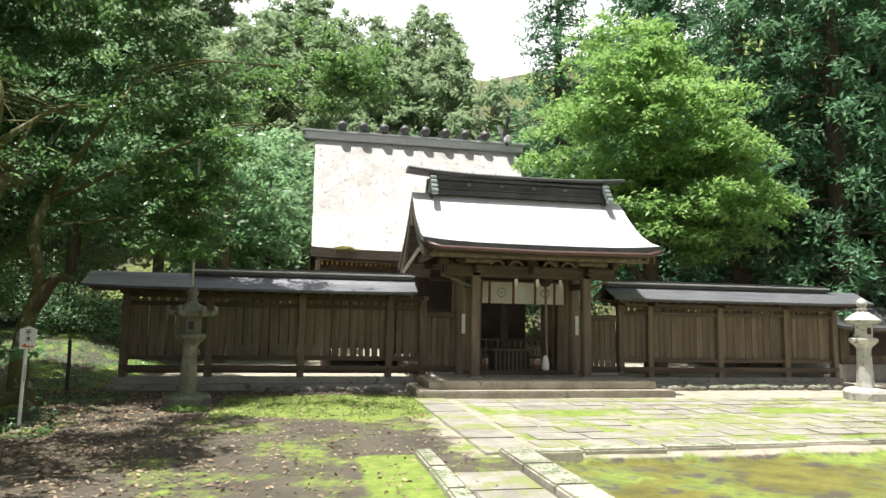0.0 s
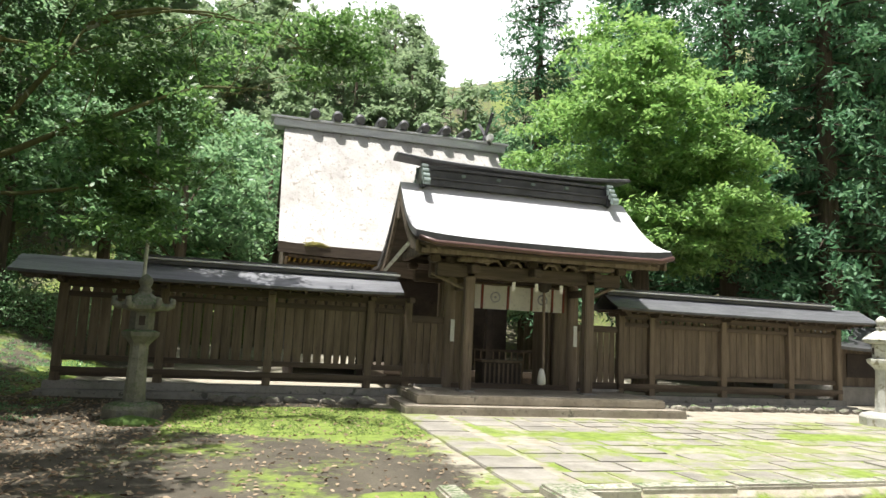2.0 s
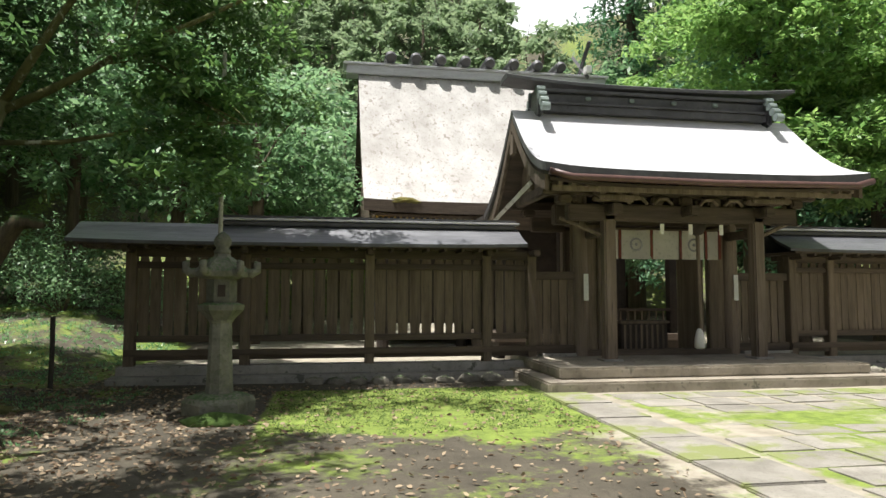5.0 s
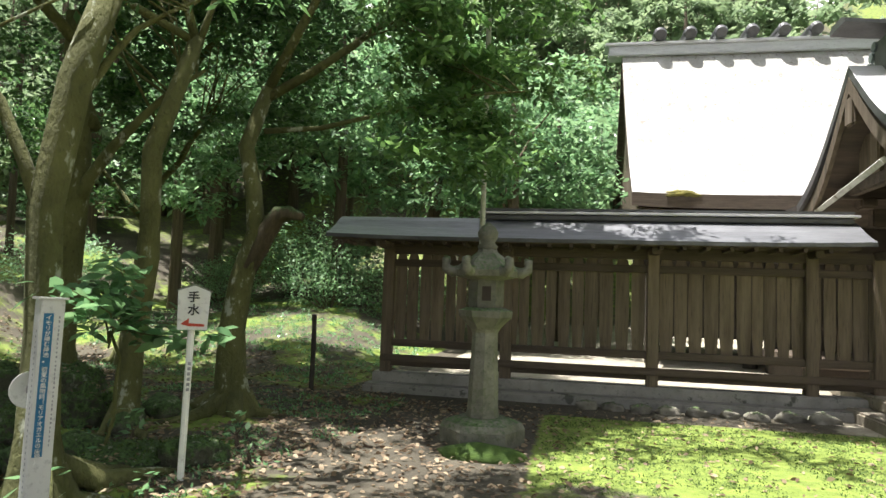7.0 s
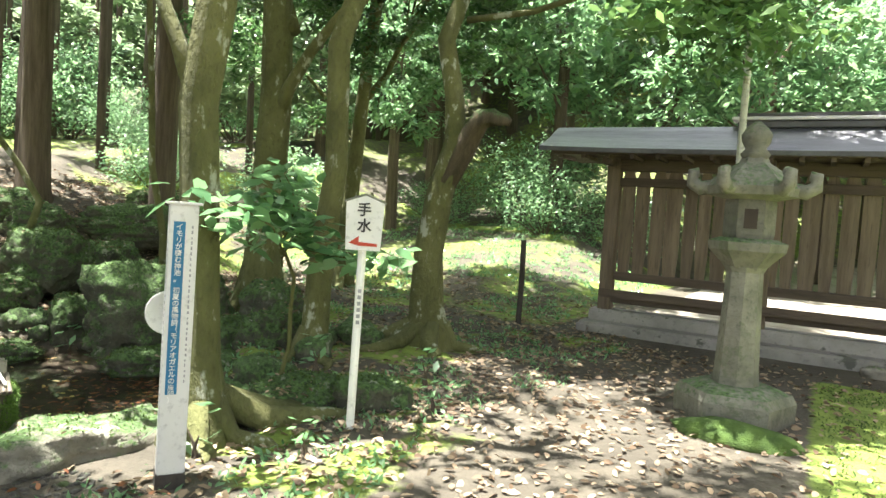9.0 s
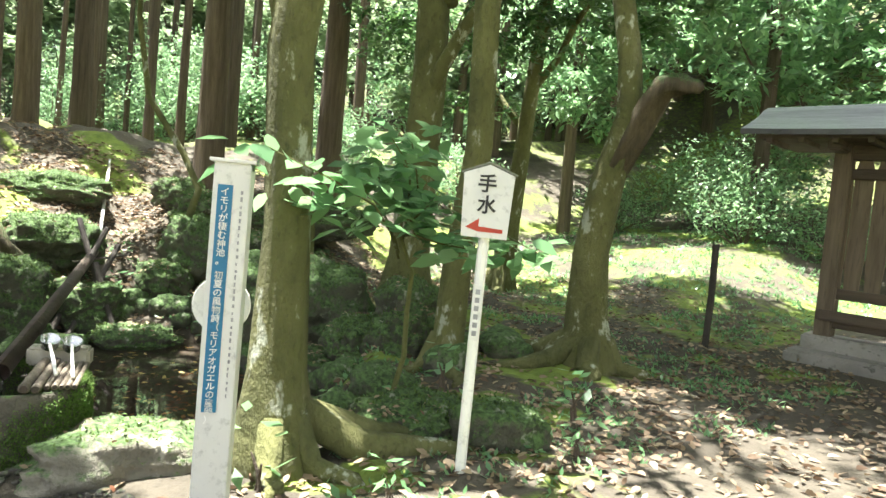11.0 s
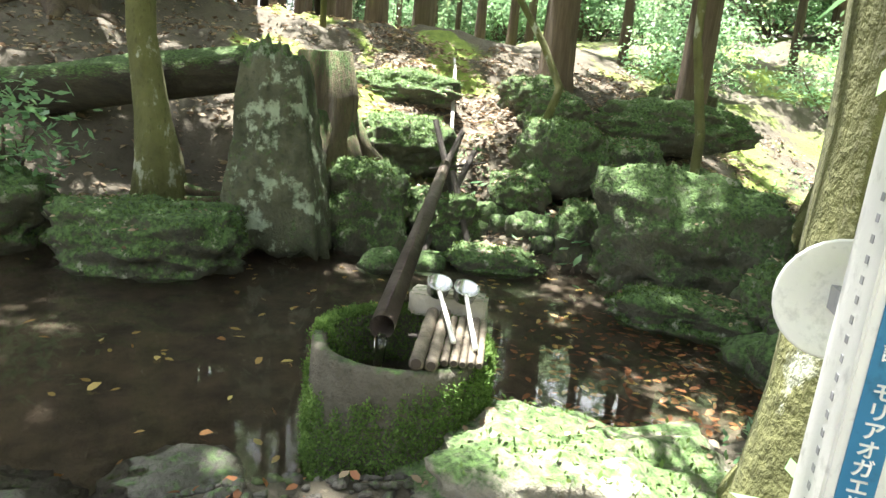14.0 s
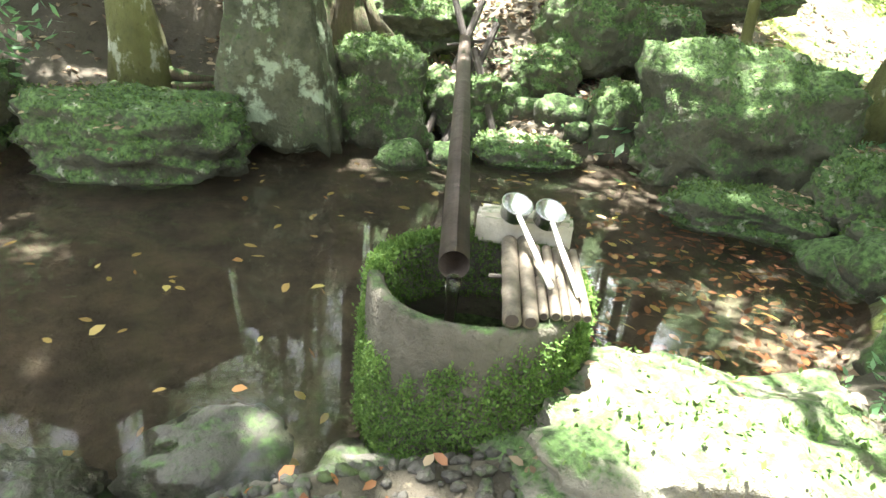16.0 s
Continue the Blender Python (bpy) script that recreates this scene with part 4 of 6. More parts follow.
# ---------- foliage ----------
def leaf_object(name, centres, per, spread, length, material, seed, width=0.42, pitch=-0.25, jitter=0.45, oval=False):
    """Many small pointed leaves round the centres, as one mesh."""
    r = np.random.default_rng(seed)
    c = np.repeat(np.asarray(centres, dtype=float), per, axis=0)
    n = len(c)
    p = c + r.normal(0, 1, (n, 3)) * np.asarray(spread)
    ph = r.uniform(0, 2 * math.pi, n)
    th = r.normal(pitch, jitter, n)
    d = np.stack((np.cos(ph) * np.cos(th), np.sin(ph) * np.cos(th), np.sin(th)), 1)
    side = np.stack((-np.sin(ph), np.cos(ph), np.zeros(n)), 1)
    up = np.cross(d, side)
    roll = r.normal(0, 0.5, n)[:, None]
    s = side * np.cos(roll) + up * np.sin(roll)
    ln = (length * r.uniform(0.65, 1.25, n))[:, None]
    # outline as (along, across, bend)
    edge = ((0, 0, 0), (0.22, 0.40, 0.03), (0.60, 0.44, 0.02), (1, 0, -0.10), (0.60, -0.44, 0.02), (0.22, -0.40, 0.03)) if oval else ((0, 0, 0), (0.45, 0.5, 0), (1, 0, 0), (0.45, -0.5, 0))
    m = len(edge)
    v = np.empty((n, m, 3))
    for k, (al, ac, be) in enumerate(edge):
        v[:, k] = p + d * ln * al + s * ln * width * ac + up * ln * be
    me = bpy.data.meshes.new(name)
    me.vertices.add(m * n)
    me.vertices.foreach_set("co", v.reshape(-1))
    me.loops.add(m * n)
    me.loops.foreach_set("vertex_index", np.arange(m * n, dtype=np.int32))
    me.polygons.add(n)
    me.polygons.foreach_set("loop_start", np.arange(0, m * n, m, dtype=np.int32))
    me.update()
    me.validate()
    me.materials.append(material)
    return new(name, me)


def blob(centre, radii, n, seed, hollow=0.55, layers=0.0):
    """n random centres in the outer part of an ellipsoid, gathered into storeys when layers is given."""
    r = np.random.default_rng(seed)
    v = r.normal(0, 1, (n, 3))
    v /= np.linalg.norm(v, axis=1)[:, None]
    v *= (hollow + (1 - hollow) * r.uniform(0, 1, n) ** 0.6)[:, None]
    v *= (1 + 0.22 * np.sin(3.1 * v[:, 0] + seed) * np.cos(2.7 * v[:, 1] + 2 * seed))[:, None]
    p = np.asarray(centre) + v * np.asarray(radii)
    if layers:
        tilt = 0.25 * np.hypot(p[:, 0] - centre[0], p[:, 1] - centre[1]) + 0.3 * np.sin(p[:, 0] * 1.3 + p[:, 1])
        z = (p[:, 2] + tilt) / layers
        p[:, 2] = (np.round(z) * 0.75 + z * 0.25) * layers - tilt
    return p


def pads(centres, radius, flat, m, seed, ball=False):
    """Spreads each centre into a shallow leafy dome (or a rounded tuft) of m points."""
    r = np.random.default_rng(seed)
    c = np.repeat(np.asarray(centres), m, axis=0)
    n = len(c)
    size = np.repeat(r.uniform(0.6, 1.25, len(centres)), m) * radius
    if ball:
        v = r.normal(0, 1, (n, 3))
        v /= np.linalg.norm(v, axis=1)[:, None]
        return c + v * (size * r.uniform(0.6, 1, n))[:, None] * np.array((1, 1, flat))
    a, q = r.uniform(0, 2 * math.pi, n), np.sqrt(r.uniform(0, 1, n))
    stretch = np.repeat(r.uniform(0, math.pi, len(centres)), m)
    ca, sa = np.cos(a) * q * size * 1.25, np.sin(a) * q * size * 0.75
    off = np.stack((ca * np.cos(stretch) - sa * np.sin(stretch), ca * np.sin(stretch) + sa * np.cos(stretch), size * flat * (1 - 1.6 * q * q) + r.normal(0, 0.05, n) * size), 1)
    return c + off


def limb(bm, a, b, r0, r1, seed, bend=0.3, sides=6, n=5):
    r = random.Random(seed)
    a, b = Vector(a), Vector(b)
    d = (b - a).length
    pts, rad = [], []
    k = Vector((r.uniform(-1, 1), r.uniform(-1, 1), r.uniform(0, 1))) * bend * d * 0.4
    for i in range(n + 1):
        s = i / n
        pts.append(a.lerp(b, s) + k * math.sin(math.pi * s) + Vector((r.uniform(-1, 1), r.uniform(-1, 1), r.uniform(-1, 1))) * d * 0.02)
        rad.append(r0 + (r1 - r0) * s)
    pts[0] = a
    tube(pts, rad, sides, bm)
    return bm


# gaps in the canopy where sun reaches the ground: x, y, radius, share of twigs missing
SUN_GAPS = ((-2.6, 12.4, 1.1, 0.95), (-1.5, 11.8, 0.5, 1.0), (1.25, 12.8, 2.15, 0.96), (-3.3, 13.2, 0.8, 0.7), (-9.6, 10.6, 1.6, 0.8), (-6.6, 12.3, 0.7, 0.5),
            (-2.2, 11.0, 1.1, 0.9), (-3.3, 12.3, 0.5, 0.9), (-1.8, 13.6, 0.6, 0.8), (-10.8, 12.2, 1.2, 0.8), (-8.3, 12.2, 0.6, 0.9), (-4.3, 11.5, 0.35, 1.0), (-4.12, 10.2, 0.75, 0.95), (-4.7, 9.75, 0.45, 0.6), (-5.0, 11.2, 0.7, 0.8), (-3.1, 10.8, 1.05, 0.95), (-2.6, 11.6, 0.8, 0.9), (-4.75, 9.0, 0.6, 0.65), (-2.7, 10.1, 0.85, 0.7))


def in_gap(c, i):
    x, y = c[0] - SUN_TO[0] * c[2], c[1] - SUN_TO[1] * c[2]
    return any((x - a) ** 2 + (y - b) ** 2 < r * r and (i * 0.618) % 1 < s for a, b, r, s in SUN_GAPS)


def broad_tree(label, base, trunk_pts, radii, roots, crowns, limbs_to, leaf_mat_, per, spread, length, seed, bark=None, layers=0.5, pitch=-0.25, dense=0.34, pad=(0.5, 0.22, 15)):
    """trunk with root flares, limbs to the crown lobes, and a crown of separate leaves."""
    t = thing("tree", base, label, "tree")
    off = Matrix.Translation([-v for v in base])
    bm = tube(trunk_pts, radii, 18, wob=0.22)
    r = random.Random(seed)
    for a, ln, rr in roots:
        p0 = Vector(trunk_pts[1]) + Vector((math.cos(radians(a)), math.sin(radians(a)), 0)) * radii[1] * 0.5
        d = Vector((math.cos(radians(a)), math.sin(radians(a)), 0))
        gx = lambda q, h: Vector((q.x, q.y, gz(q.x, q.y) + h))
        q1, q2, q3 = p0 + d * ln * 0.3, p0 + d * ln * 0.65 + Vector((0.05, 0.04, 0)), p0 + d * ln
        tube([p0 + Vector((0, 0, 0.13)), gx(q1, rr * 0.4), gx(q2, rr * 0.15), gx(q3, -rr * 0.5)], [rr * 1.1, rr, rr * 0.7, rr * 0.35], 8, bm, wob=0.4)
    cen = np.concatenate([blob(c, rd, max(8, int(n * dense)), seed + i * 13, 0.35, layers) for i, (c, rd, n) in enumerate(crowns)])
    cen = cen[[not in_gap(c, i) for i, c in enumerate(cen)]]
    for i, (a, b, r0) in enumerate(limbs_to):
        limb(bm, a, b, r0, r0 * 0.25, seed + i, 0.35, 7)
        near = cen[np.argsort(np.linalg.norm(cen - np.array(b), axis=1))[:14]]
        for j, q in enumerate(near[::2]):
            limb(bm, Vector(b).lerp(Vector(a), r.uniform(0.0, 0.4)), q, r0 * 0.25, 0.006, seed + 97 * i + j, 0.2, 4, 3)
    bm.transform(off)
    part("trunk", bm, bark or M_barkA, t, smooth=True)
    lo = leaf_object("crown", pads(cen - np.array(base), pad[0], pad[1], pad[2], seed), per, spread, length, leaf_mat_, seed + 5, pitch=pitch)
    lo.parent = t
    return t


# mossy tree by the notice post
A = (-3.82, 10.52, -0.1)
broad_tree("moss-flecked broadleaf tree beside the pool", A,
           [(-3.78, 10.50, -0.35), (-3.79, 10.50, 0.02), (-3.82, 10.51, 0.35), (-3.86, 10.52, 1.0), (-3.91, 10.52, 1.8), (-3.80, 10.56, 2.7), (-3.7, 10.85, 3.8)],
           [0.30, 0.19, 0.13, 0.112, 0.108, 0.105, 0.09],
           [(62, 1.0, 0.075), (20, 0.4, 0.06), (-40, 0.35, 0.06), (120, 0.4, 0.07), (200, 0.35, 0.06), (78, 1.4, 0.07)],
           [((-4.2, 10.8, 4.6), (1.5, 1.4, 1.2), 100), ((-5.8, 10.2, 4.9), (1.6, 1.6, 1.2), 60), ((-3.3, 10.9, 3.5), (0.8, 0.6, 0.4), 36)],
           [((-3.7, 10.85, 3.7), (-2.6, 11.2, 4.6), 0.06), ((-3.91, 10.52, 1.72), (-4.75, 10.1, 3.3), 0.055), ((-4.75, 10.1, 3.25), (-5.2, 10.2, 4.6), 0.03), ((-3.82, 10.56, 2.5), (-3.2, 11.0, 3.4), 0.04), ((-3.7, 10.85, 3.8), (-4.0, 11.2, 5.2), 0.07)],
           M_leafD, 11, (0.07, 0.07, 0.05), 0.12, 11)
# leaning forked tree near the lantern
C = (-4.02, 13.4, -0.1)
treeC = broad_tree("leaning mossy tree with a broken dark fork", C,
           [(-4.0, 13.4, -0.3), (-4.0, 13.4, 0.1), (-4.05, 13.4, 0.4), (-4.08, 13.4, 0.9), (-4.0, 13.4, 1.45), (-3.86, 13.4, 1.95), (-3.93, 13.42, 2.4), (-4.06, 13.45, 2.9), (-3.9, 13.6, 3.6)],
           [0.34, 0.21, 0.16, 0.14, 0.125, 0.105, 0.085, 0.08, 0.07],
           [(200, 0.9, 0.09), (240, 0.8, 0.08), (160, 0.7, 0.08), (300, 0.4, 0.08), (20, 0.4, 0.08)],
           [((-1.9, 13.4, 4.4), (1.7, 1.3, 1.3), 190), ((-1.2, 13.1, 3.1), (0.95, 0.9, 0.75), 110), ((-0.6, 12.6, 5.5), (1.3, 1.2, 0.8), 170), ((-2.8, 13.6, 6.2), (2.6, 1.6, 1.1), 90), ((-0.3, 12.6, 6.3), (1.6, 1.3, 0.7), 110), ((-1.4, 14.6, 4.9), (1.3, 0.8, 1.3), 130), ((0.5, 14.2, 6.2), (1.2, 0.8, 0.9), 130), ((1.5, 14.4, 6.6), (0.7, 0.6, 0.5), 45)],
           [((-3.9, 13.6, 3.5), (-2.0, 13.0, 4.3), 0.06), ((-3.9, 13.55, 3.1), (-1.0, 12.9, 3.3), 0.035), ((-2.0, 13.0, 4.3), (0.2, 12.9, 5.0), 0.035), ((-3.9, 13.6, 3.6), (-2.6, 13.4, 5.8), 0.06), ((-2.6, 13.4, 5.7), (-0.4, 12.6, 5.9), 0.035), ((-2.6, 13.4, 5.75), (0.8, 14.2, 6.3), 0.04)],
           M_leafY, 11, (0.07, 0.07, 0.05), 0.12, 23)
stub = part("broken_branch", tube([(0.02, 0, 1.55), (0.17, 0, 1.90), (0.30, 0.0, 2.14), (0.42, -0.02, 2.25), (0.56, -0.04, 2.27), (0.66, -0.05, 2.23), (0.72, -0.06, 2.21)], [0.10, 0.10, 0.10, 0.085, 0.07, 0.055, 0.03], 12, wob=0.7), M_stump, treeC, "dark broken branch stub", smooth=True)
# slender tree and a big dark trunk behind
# the slender tree's second crown lobe is added to shade the pool bank
broad_tree("slender lichen-spotted tree on the mossy bank", (-4.5, 12.35, -0.1),
           [(-4.55, 12.34, -0.3), (-4.54, 12.35, 0.1), (-4.51, 12.35, 0.7), (-4.40, 12.35, 1.6), (-4.44, 12.35, 2.6), (-4.2, 12.6, 3.8)],
           [0.2, 0.125, 0.10, 0.09, 0.085, 0.07], [(150, 0.5, 0.06), (250, 0.4, 0.06), (320, 0.5, 0.06)],
           [((-4.8, 12.6, 5.4), (1.4, 1.3, 1.0), 100), ((-7.4, 10.8, 5.7), (2.0, 1.6, 1.0), 95)], [((-4.2, 12.6, 3.7), (-4.7, 12.5, 5.2), 0.05), ((-4.2, 12.6, 3.7), (-3.9, 12.9, 5.0), 0.04), ((-4.2, 12.6, 3.75), (-6.6, 10.6, 5.5), 0.045)],
           M_leafD, 11, (0.07, 0.07, 0.05), 0.12, 37)
broad_tree("thick dark-barked tree among boulders", (-6.3, 13.6, 0),
           [(-6.42, 13.6, -0.4), (-6.41, 13.6, 0.2), (-6.40, 13.6, 0.6), (-6.37, 13.6, 1.6), (-6.30, 13.6, 2.5), (-6.45, 13.65, 4.6)],
           [0.42, 0.29, 0.21, 0.185, 0.17, 0.14], [(180, 0.7, 0.1), (250, 0.6, 0.1), (310, 0.6, 0.1)],
           [((-6.4, 13.9, 6.0), (2.5, 2.2, 1.5), 150), ((-8.5, 12.4, 6.2), (2.2, 2.2, 1.3), 70)],
           [((-6.33, 13.6, 2.1), (-4.9, 13.9, 4.0), 0.09), ((-6.4, 13.6, 4.2), (-7.8, 12.6, 5.8), 0.08), ((-6.15, 13.65, 3.2), (-6.8, 14.2, 5.5), 0.08)],
           M_leafD, 9, (0.07, 0.07, 0.05), 0.13, 41)
# off to the west, roofing over the dark corner; lobes above z 7 added for shade
broad_tree("broadleaf tree with drooping dark sprays", (-7.6, 16.6, 0.1),
           [(-7.6, 16.6, -0.3), (-7.6, 16.6, 0.3), (-7.5, 16.6, 1.2), (-7.3, 16.5, 2.8), (-6.9, 16.2, 4.4)], [0.3, 0.18, 0.13, 0.11, 0.09],
           [(180, 0.6, 0.09), (300, 0.6, 0.09)],
           [((-5.4, 15.2, 4.4), (2.4, 1.5, 1.5), 260), ((-6.0, 14.0, 7.6), (2.6, 1.6, 0.8), 200), ((-6.3, 17.2, 7.4), (2.4, 1.7, 0.8), 170), ((-4.6, 15.9, 6.8), (2.8, 1.8, 1.4), 130), ((-8.4, 15.8, 4.0), (1.8, 1.6, 1.2), 100), ((-1.8, 14.9, 6.8), (2.0, 1.1, 1.0), 70)],
           [((-7.3, 16.5, 2.9), (-5.4, 15.4, 4.4), 0.06), ((-6.9, 16.2, 4.3), (-4.6, 15.7, 6.5), 0.06), ((-7.4, 16.5, 2.4), (-8.4, 15.8, 3.8), 0.06)],
           M_leafD, 10, (0.07, 0.07, 0.05), 0.125, 53)
# tree added out of view, arching in to shade the courtyard's edge, nearer the walker
broad_tree("unseen broadleaf tree added to shade the courtyard edge", (-6.2, 7.2, -0.1),
           [(-7.6, 4.6, -0.4), (-7.6, 4.6, 0.1), (-7.5, 4.7, 1.2), (-7.3, 4.9, 3.0), (-7.0, 5.2, 4.6)], [0.4, 0.26, 0.2, 0.18, 0.14],
           [(0, 0.6, 0.1), (120, 0.6, 0.1)],
           [((-6.6, 6.6, 5.3), (2.0, 1.6, 1.0), 55), ((-3.4, 8.7, 5.9), (2.3, 1.7, 0.9), 200), ((-9.2, 6.8, 5.8), (2.2, 2.2, 1.3), 170), ((-7.9, 9.5, 6.6), (1.7, 1.5, 0.8), 190), ((-3.4, 10.4, 6.8), (1.9, 1.5, 0.6), 170), ((-6.1, 8.5, 6.3), (1.3, 1.1, 0.5), 80), ((-3.6, 5.6, 5.8), (2.4, 1.6, 0.9), 120)],
           [((-7.2, 5.0, 3.4), (-5.6, 7.2, 4.8), 0.08), ((-7.0, 5.2, 4.5), (-4.7, 8.0, 6.6), 0.07)],
           M_leafD, 10, (0.07, 0.07, 0.05), 0.1255, 67)

# tall tree; its high crown, out of view, is added to shade the bank
broad_tree("tall straight broadleaf tree with an unseen crown added for shade", (-9.9, 14.9, gz(-9.9, 14.9)),
           [(-9.9, 14.9, -0.4), (-9.9, 14.9, 0.8), (-9.85, 14.9, 3), (-9.7, 14.8, 6.5), (-9.5, 14.7, 10)], [0.34, 0.2, 0.17, 0.14, 0.09], [],
           [((-8.0, 12.6, 10.4), (3.2, 2.6, 0.9), 300), ((-6.2, 14.8, 10.6), (2.8, 2.0, 0.8), 300), ((-5.6, 11.6, 10.2), (1.8, 1.5, 0.7), 200), ((-3.8, 13.8, 10.5), (2.0, 2.2, 0.8), 260), ((-6.6, 8.6, 10.3), (2.4, 2.0, 0.7), 260), ((-3.4, 16.6, 9.6), (1.6, 2.0, 0.8), 160), ((-5.4, 17.6, 10.4), (2.6, 2.0, 0.8), 130)],
           [((-9.7, 14.8, 6.5), (-8.2, 12.8, 10.0), 0.08), ((-9.6, 14.8, 8), (-6.4, 14.8, 10.3), 0.08), ((-8.2, 12.8, 9.9), (-5.8, 11.8, 10.0), 0.05), ((-6.4, 14.8, 10.2), (-4.0, 14.0, 10.3), 0.04), ((-8.2, 12.8, 9.9), (-6.8, 9.0, 10.1), 0.05)],
           M_leafD, 6, (0.10, 0.10, 0.06), 0.24, 83, M_barkC)

# bright spreading tree behind the fence
cr = [((11.6, 20.0, 7.6), (3.4, 2.8, 2.6), 280), ((9.6, 20.6, 6.6), (2.2, 2.2, 2.0), 150), ((13.4, 19.6, 6.0), (2.3, 2.2, 1.9), 170), ((11.6, 18.8, 4.6), (3.1, 1.9, 1.3), 180), ((11.0, 20.2, 9.8), (1.9, 1.8, 1.3), 120), ((8.4, 20.6, 4.3), (1.3, 1.3, 1.5), 70)]
broad_tree("bright green spreading broadleaf tree behind the fence", (11.4, 20.2, 0),
           [(11.4, 20.2, -0.3), (11.4, 20.2, 0.3), (11.3, 20.2, 2), (11.3, 20.3, 4.5), (11.2, 20.3, 7.5)], [0.5, 0.34, 0.28, 0.22, 0.14], [],
           cr, [((11.3, 20.2, 2.6), (9.6, 20.4, 5.6), 0.12), ((11.3, 20.2, 3.4), (13.4, 19.6, 5.8), 0.12), ((11.2, 20.3, 4.4), (11.6, 18.9, 5.2), 0.1), ((11.2, 20.3, 7.0), (11.0, 20.2, 9.4), 0.1)],
           M_leafM, 7, (0.09, 0.09, 0.05), 0.20, 71, M_barkC, 0.75, dense=0.30, pad=(0.85, 0.34, 34))


# ---------- conifers and woods, one of each kind and then copies ----------
def cedar(label, base, h, r0, seed, per=10, low=0.12):
    t = thing("cedar_tree", base, label, "tree", "tall cedars")
    bm = tube([(0, 0, -0.6), (0, 0, 0.3), (0.05, 0, h * 0.5), (0, 0, h)], [r0 * 1.6, r0, r0 * 0.7, 0.04], 10, wob=0.15)
    r = np.random.default_rng(seed)
    cs = []
    k = 0
    z = h * low
    while z < h * 0.98:
        s = 1 - z / h
        reach = (0.9 + 2.9 * s ** 0.75) * r.uniform(0.75, 1.15)
        a = k * 2.4 + r.uniform(-0.3, 0.3)
        n = max(2, int(reach * 1.7))
        tip = (reach * math.cos(a), reach * math.sin(a), z - 0.25 * reach)
        limb(bm, (0, 0, z), tip, 0.05, 0.01, k, 0.2, 4, 3)
        for i in range(n):
            q = 0.25 + 0.75 * (i + 0.5) / n
            cs.append((tip[0] * q, tip[1] * q, z - 0.30 * reach * q * q + 0.1))
        k += 1
        z += 0.17
    part("trunk", bm, M_barkC, t)
    lo = leaf_object("crown", pads(cs, 0.52, 0.75, 13, seed, True), 4, (0.10, 0.10, 0.10), 0.28, M_leafC, seed, 0.34, -0.2, 0.6)
    lo.parent = t
    return t


ced = cedar("tall dark green cedar with drooping boughs", (16.2, 22.5, 0), 21, 0.36, 3, 12)
r0 = random.Random(4)
for x, y, s in ((18.6, 20.5, 1.05), (21.5, 21.5, 1.0), (20.0, 25.0, 1.2), (24.0, 25.0, 1.1), (15.0, 27.0, 1.1), (27.5, 21.0, 1.0), (23.5, 18.2, 0.9), (17.6, 30.0, 1.25), (29.0, 27.0, 1.1), (12.4, 31.0, 1.0)):
    c = copy_thing(ced, pose(x, y, gz(x, y), 0, 0, r0.uniform(0, 360)))
    c.scale = (s, s, s)


def round_tree(label, base, seed, material, h=9.0, n=120, per=26, leaf=0.42, group="trees on the wooded hill"):
    t = thing("tree", base, label, "tree", group)
    bm = tube([(0, 0, -0.8), (0, 0, 0.3), (0.1, 0, h * 0.45), (0, 0.1, h * 0.8)], [0.3, 0.2, 0.15, 0.05], 8, wob=0.2)
    cen = np.concatenate([blob((0, 0, h * 0.68), (2.3, 2.3, h * 0.26), n, seed, 0.5, 0.8), blob((1.2, 0.6, h * 0.48), (1.6, 1.6, h * 0.16), n // 2, seed + 1, 0.5), blob((-1.3, -0.5, h * 0.5), (1.5, 1.6, h * 0.17), n // 2, seed + 2, 0.5)])
    for i in range(7):
        limb(bm, (0.05, 0, h * (0.3 + 0.06 * i)), cen[i * 11], 0.06, 0.015, i, 0.3, 4, 3)
    part("trunk", bm, M_barkC, t)
    lo = leaf_object("crown", pads(cen[::3], 0.62, 0.45, per // 2, seed), 5, (0.12, 0.12, 0.08), leaf, material, seed)
    lo.parent = t
    return t


hill = round_tree("rounded grey-green tree on the wooded hill", (2.0, 44.0, gz(2, 44)), 5, M_leafF)
hill2 = round_tree("dark evergreen broadleaf tree behind the fence", (-2.2, 24.5, gz(-2.2, 24.5)), 9, M_leafE, 9.0, 130, 30, 0.26, "trees behind the fence")
for x, y, s in ((-4.6, 26.5, 1.1), (-1.0, 29.5, 1.2), (-6.8, 24.0, 0.9), (-8.0, 28.0, 1.2), (-3.2, 32.0, 1.3), (-11.0, 25.0, 1.0), (-10.0, 21.5, 0.75), (0.4, 34.0, 1.2), (9.6, 30.5, 1.2), (13.0, 33.5, 1.2), (-13.5, 29.0, 1.2), (8.9, 26.5, 0.7), (5.0, 36.0, 1.1)):
    c = copy_thing(hill2, pose(x, y, gz(x, y), 0, 0, r0.uniform(0, 360)))
    c.scale = (s, s, s * r0.uniform(0.9, 1.15))
for j in range(6):
    for i in range(12):
        x, y = -30 + 4.9 * i + r0.uniform(-1.5, 1.5) + (j % 2) * 2.4, 38 + 5.2 * j + r0.uniform(-1.5, 1.5)
        s = r0.uniform(0.85, 1.25)
        if 15 < x < 26 and j > 1:
            continue
        c = copy_thing(hill, pose(x, y, gz(x, y), 0, 0, r0.uniform(0, 360)))
        c.scale = (s, s, s)

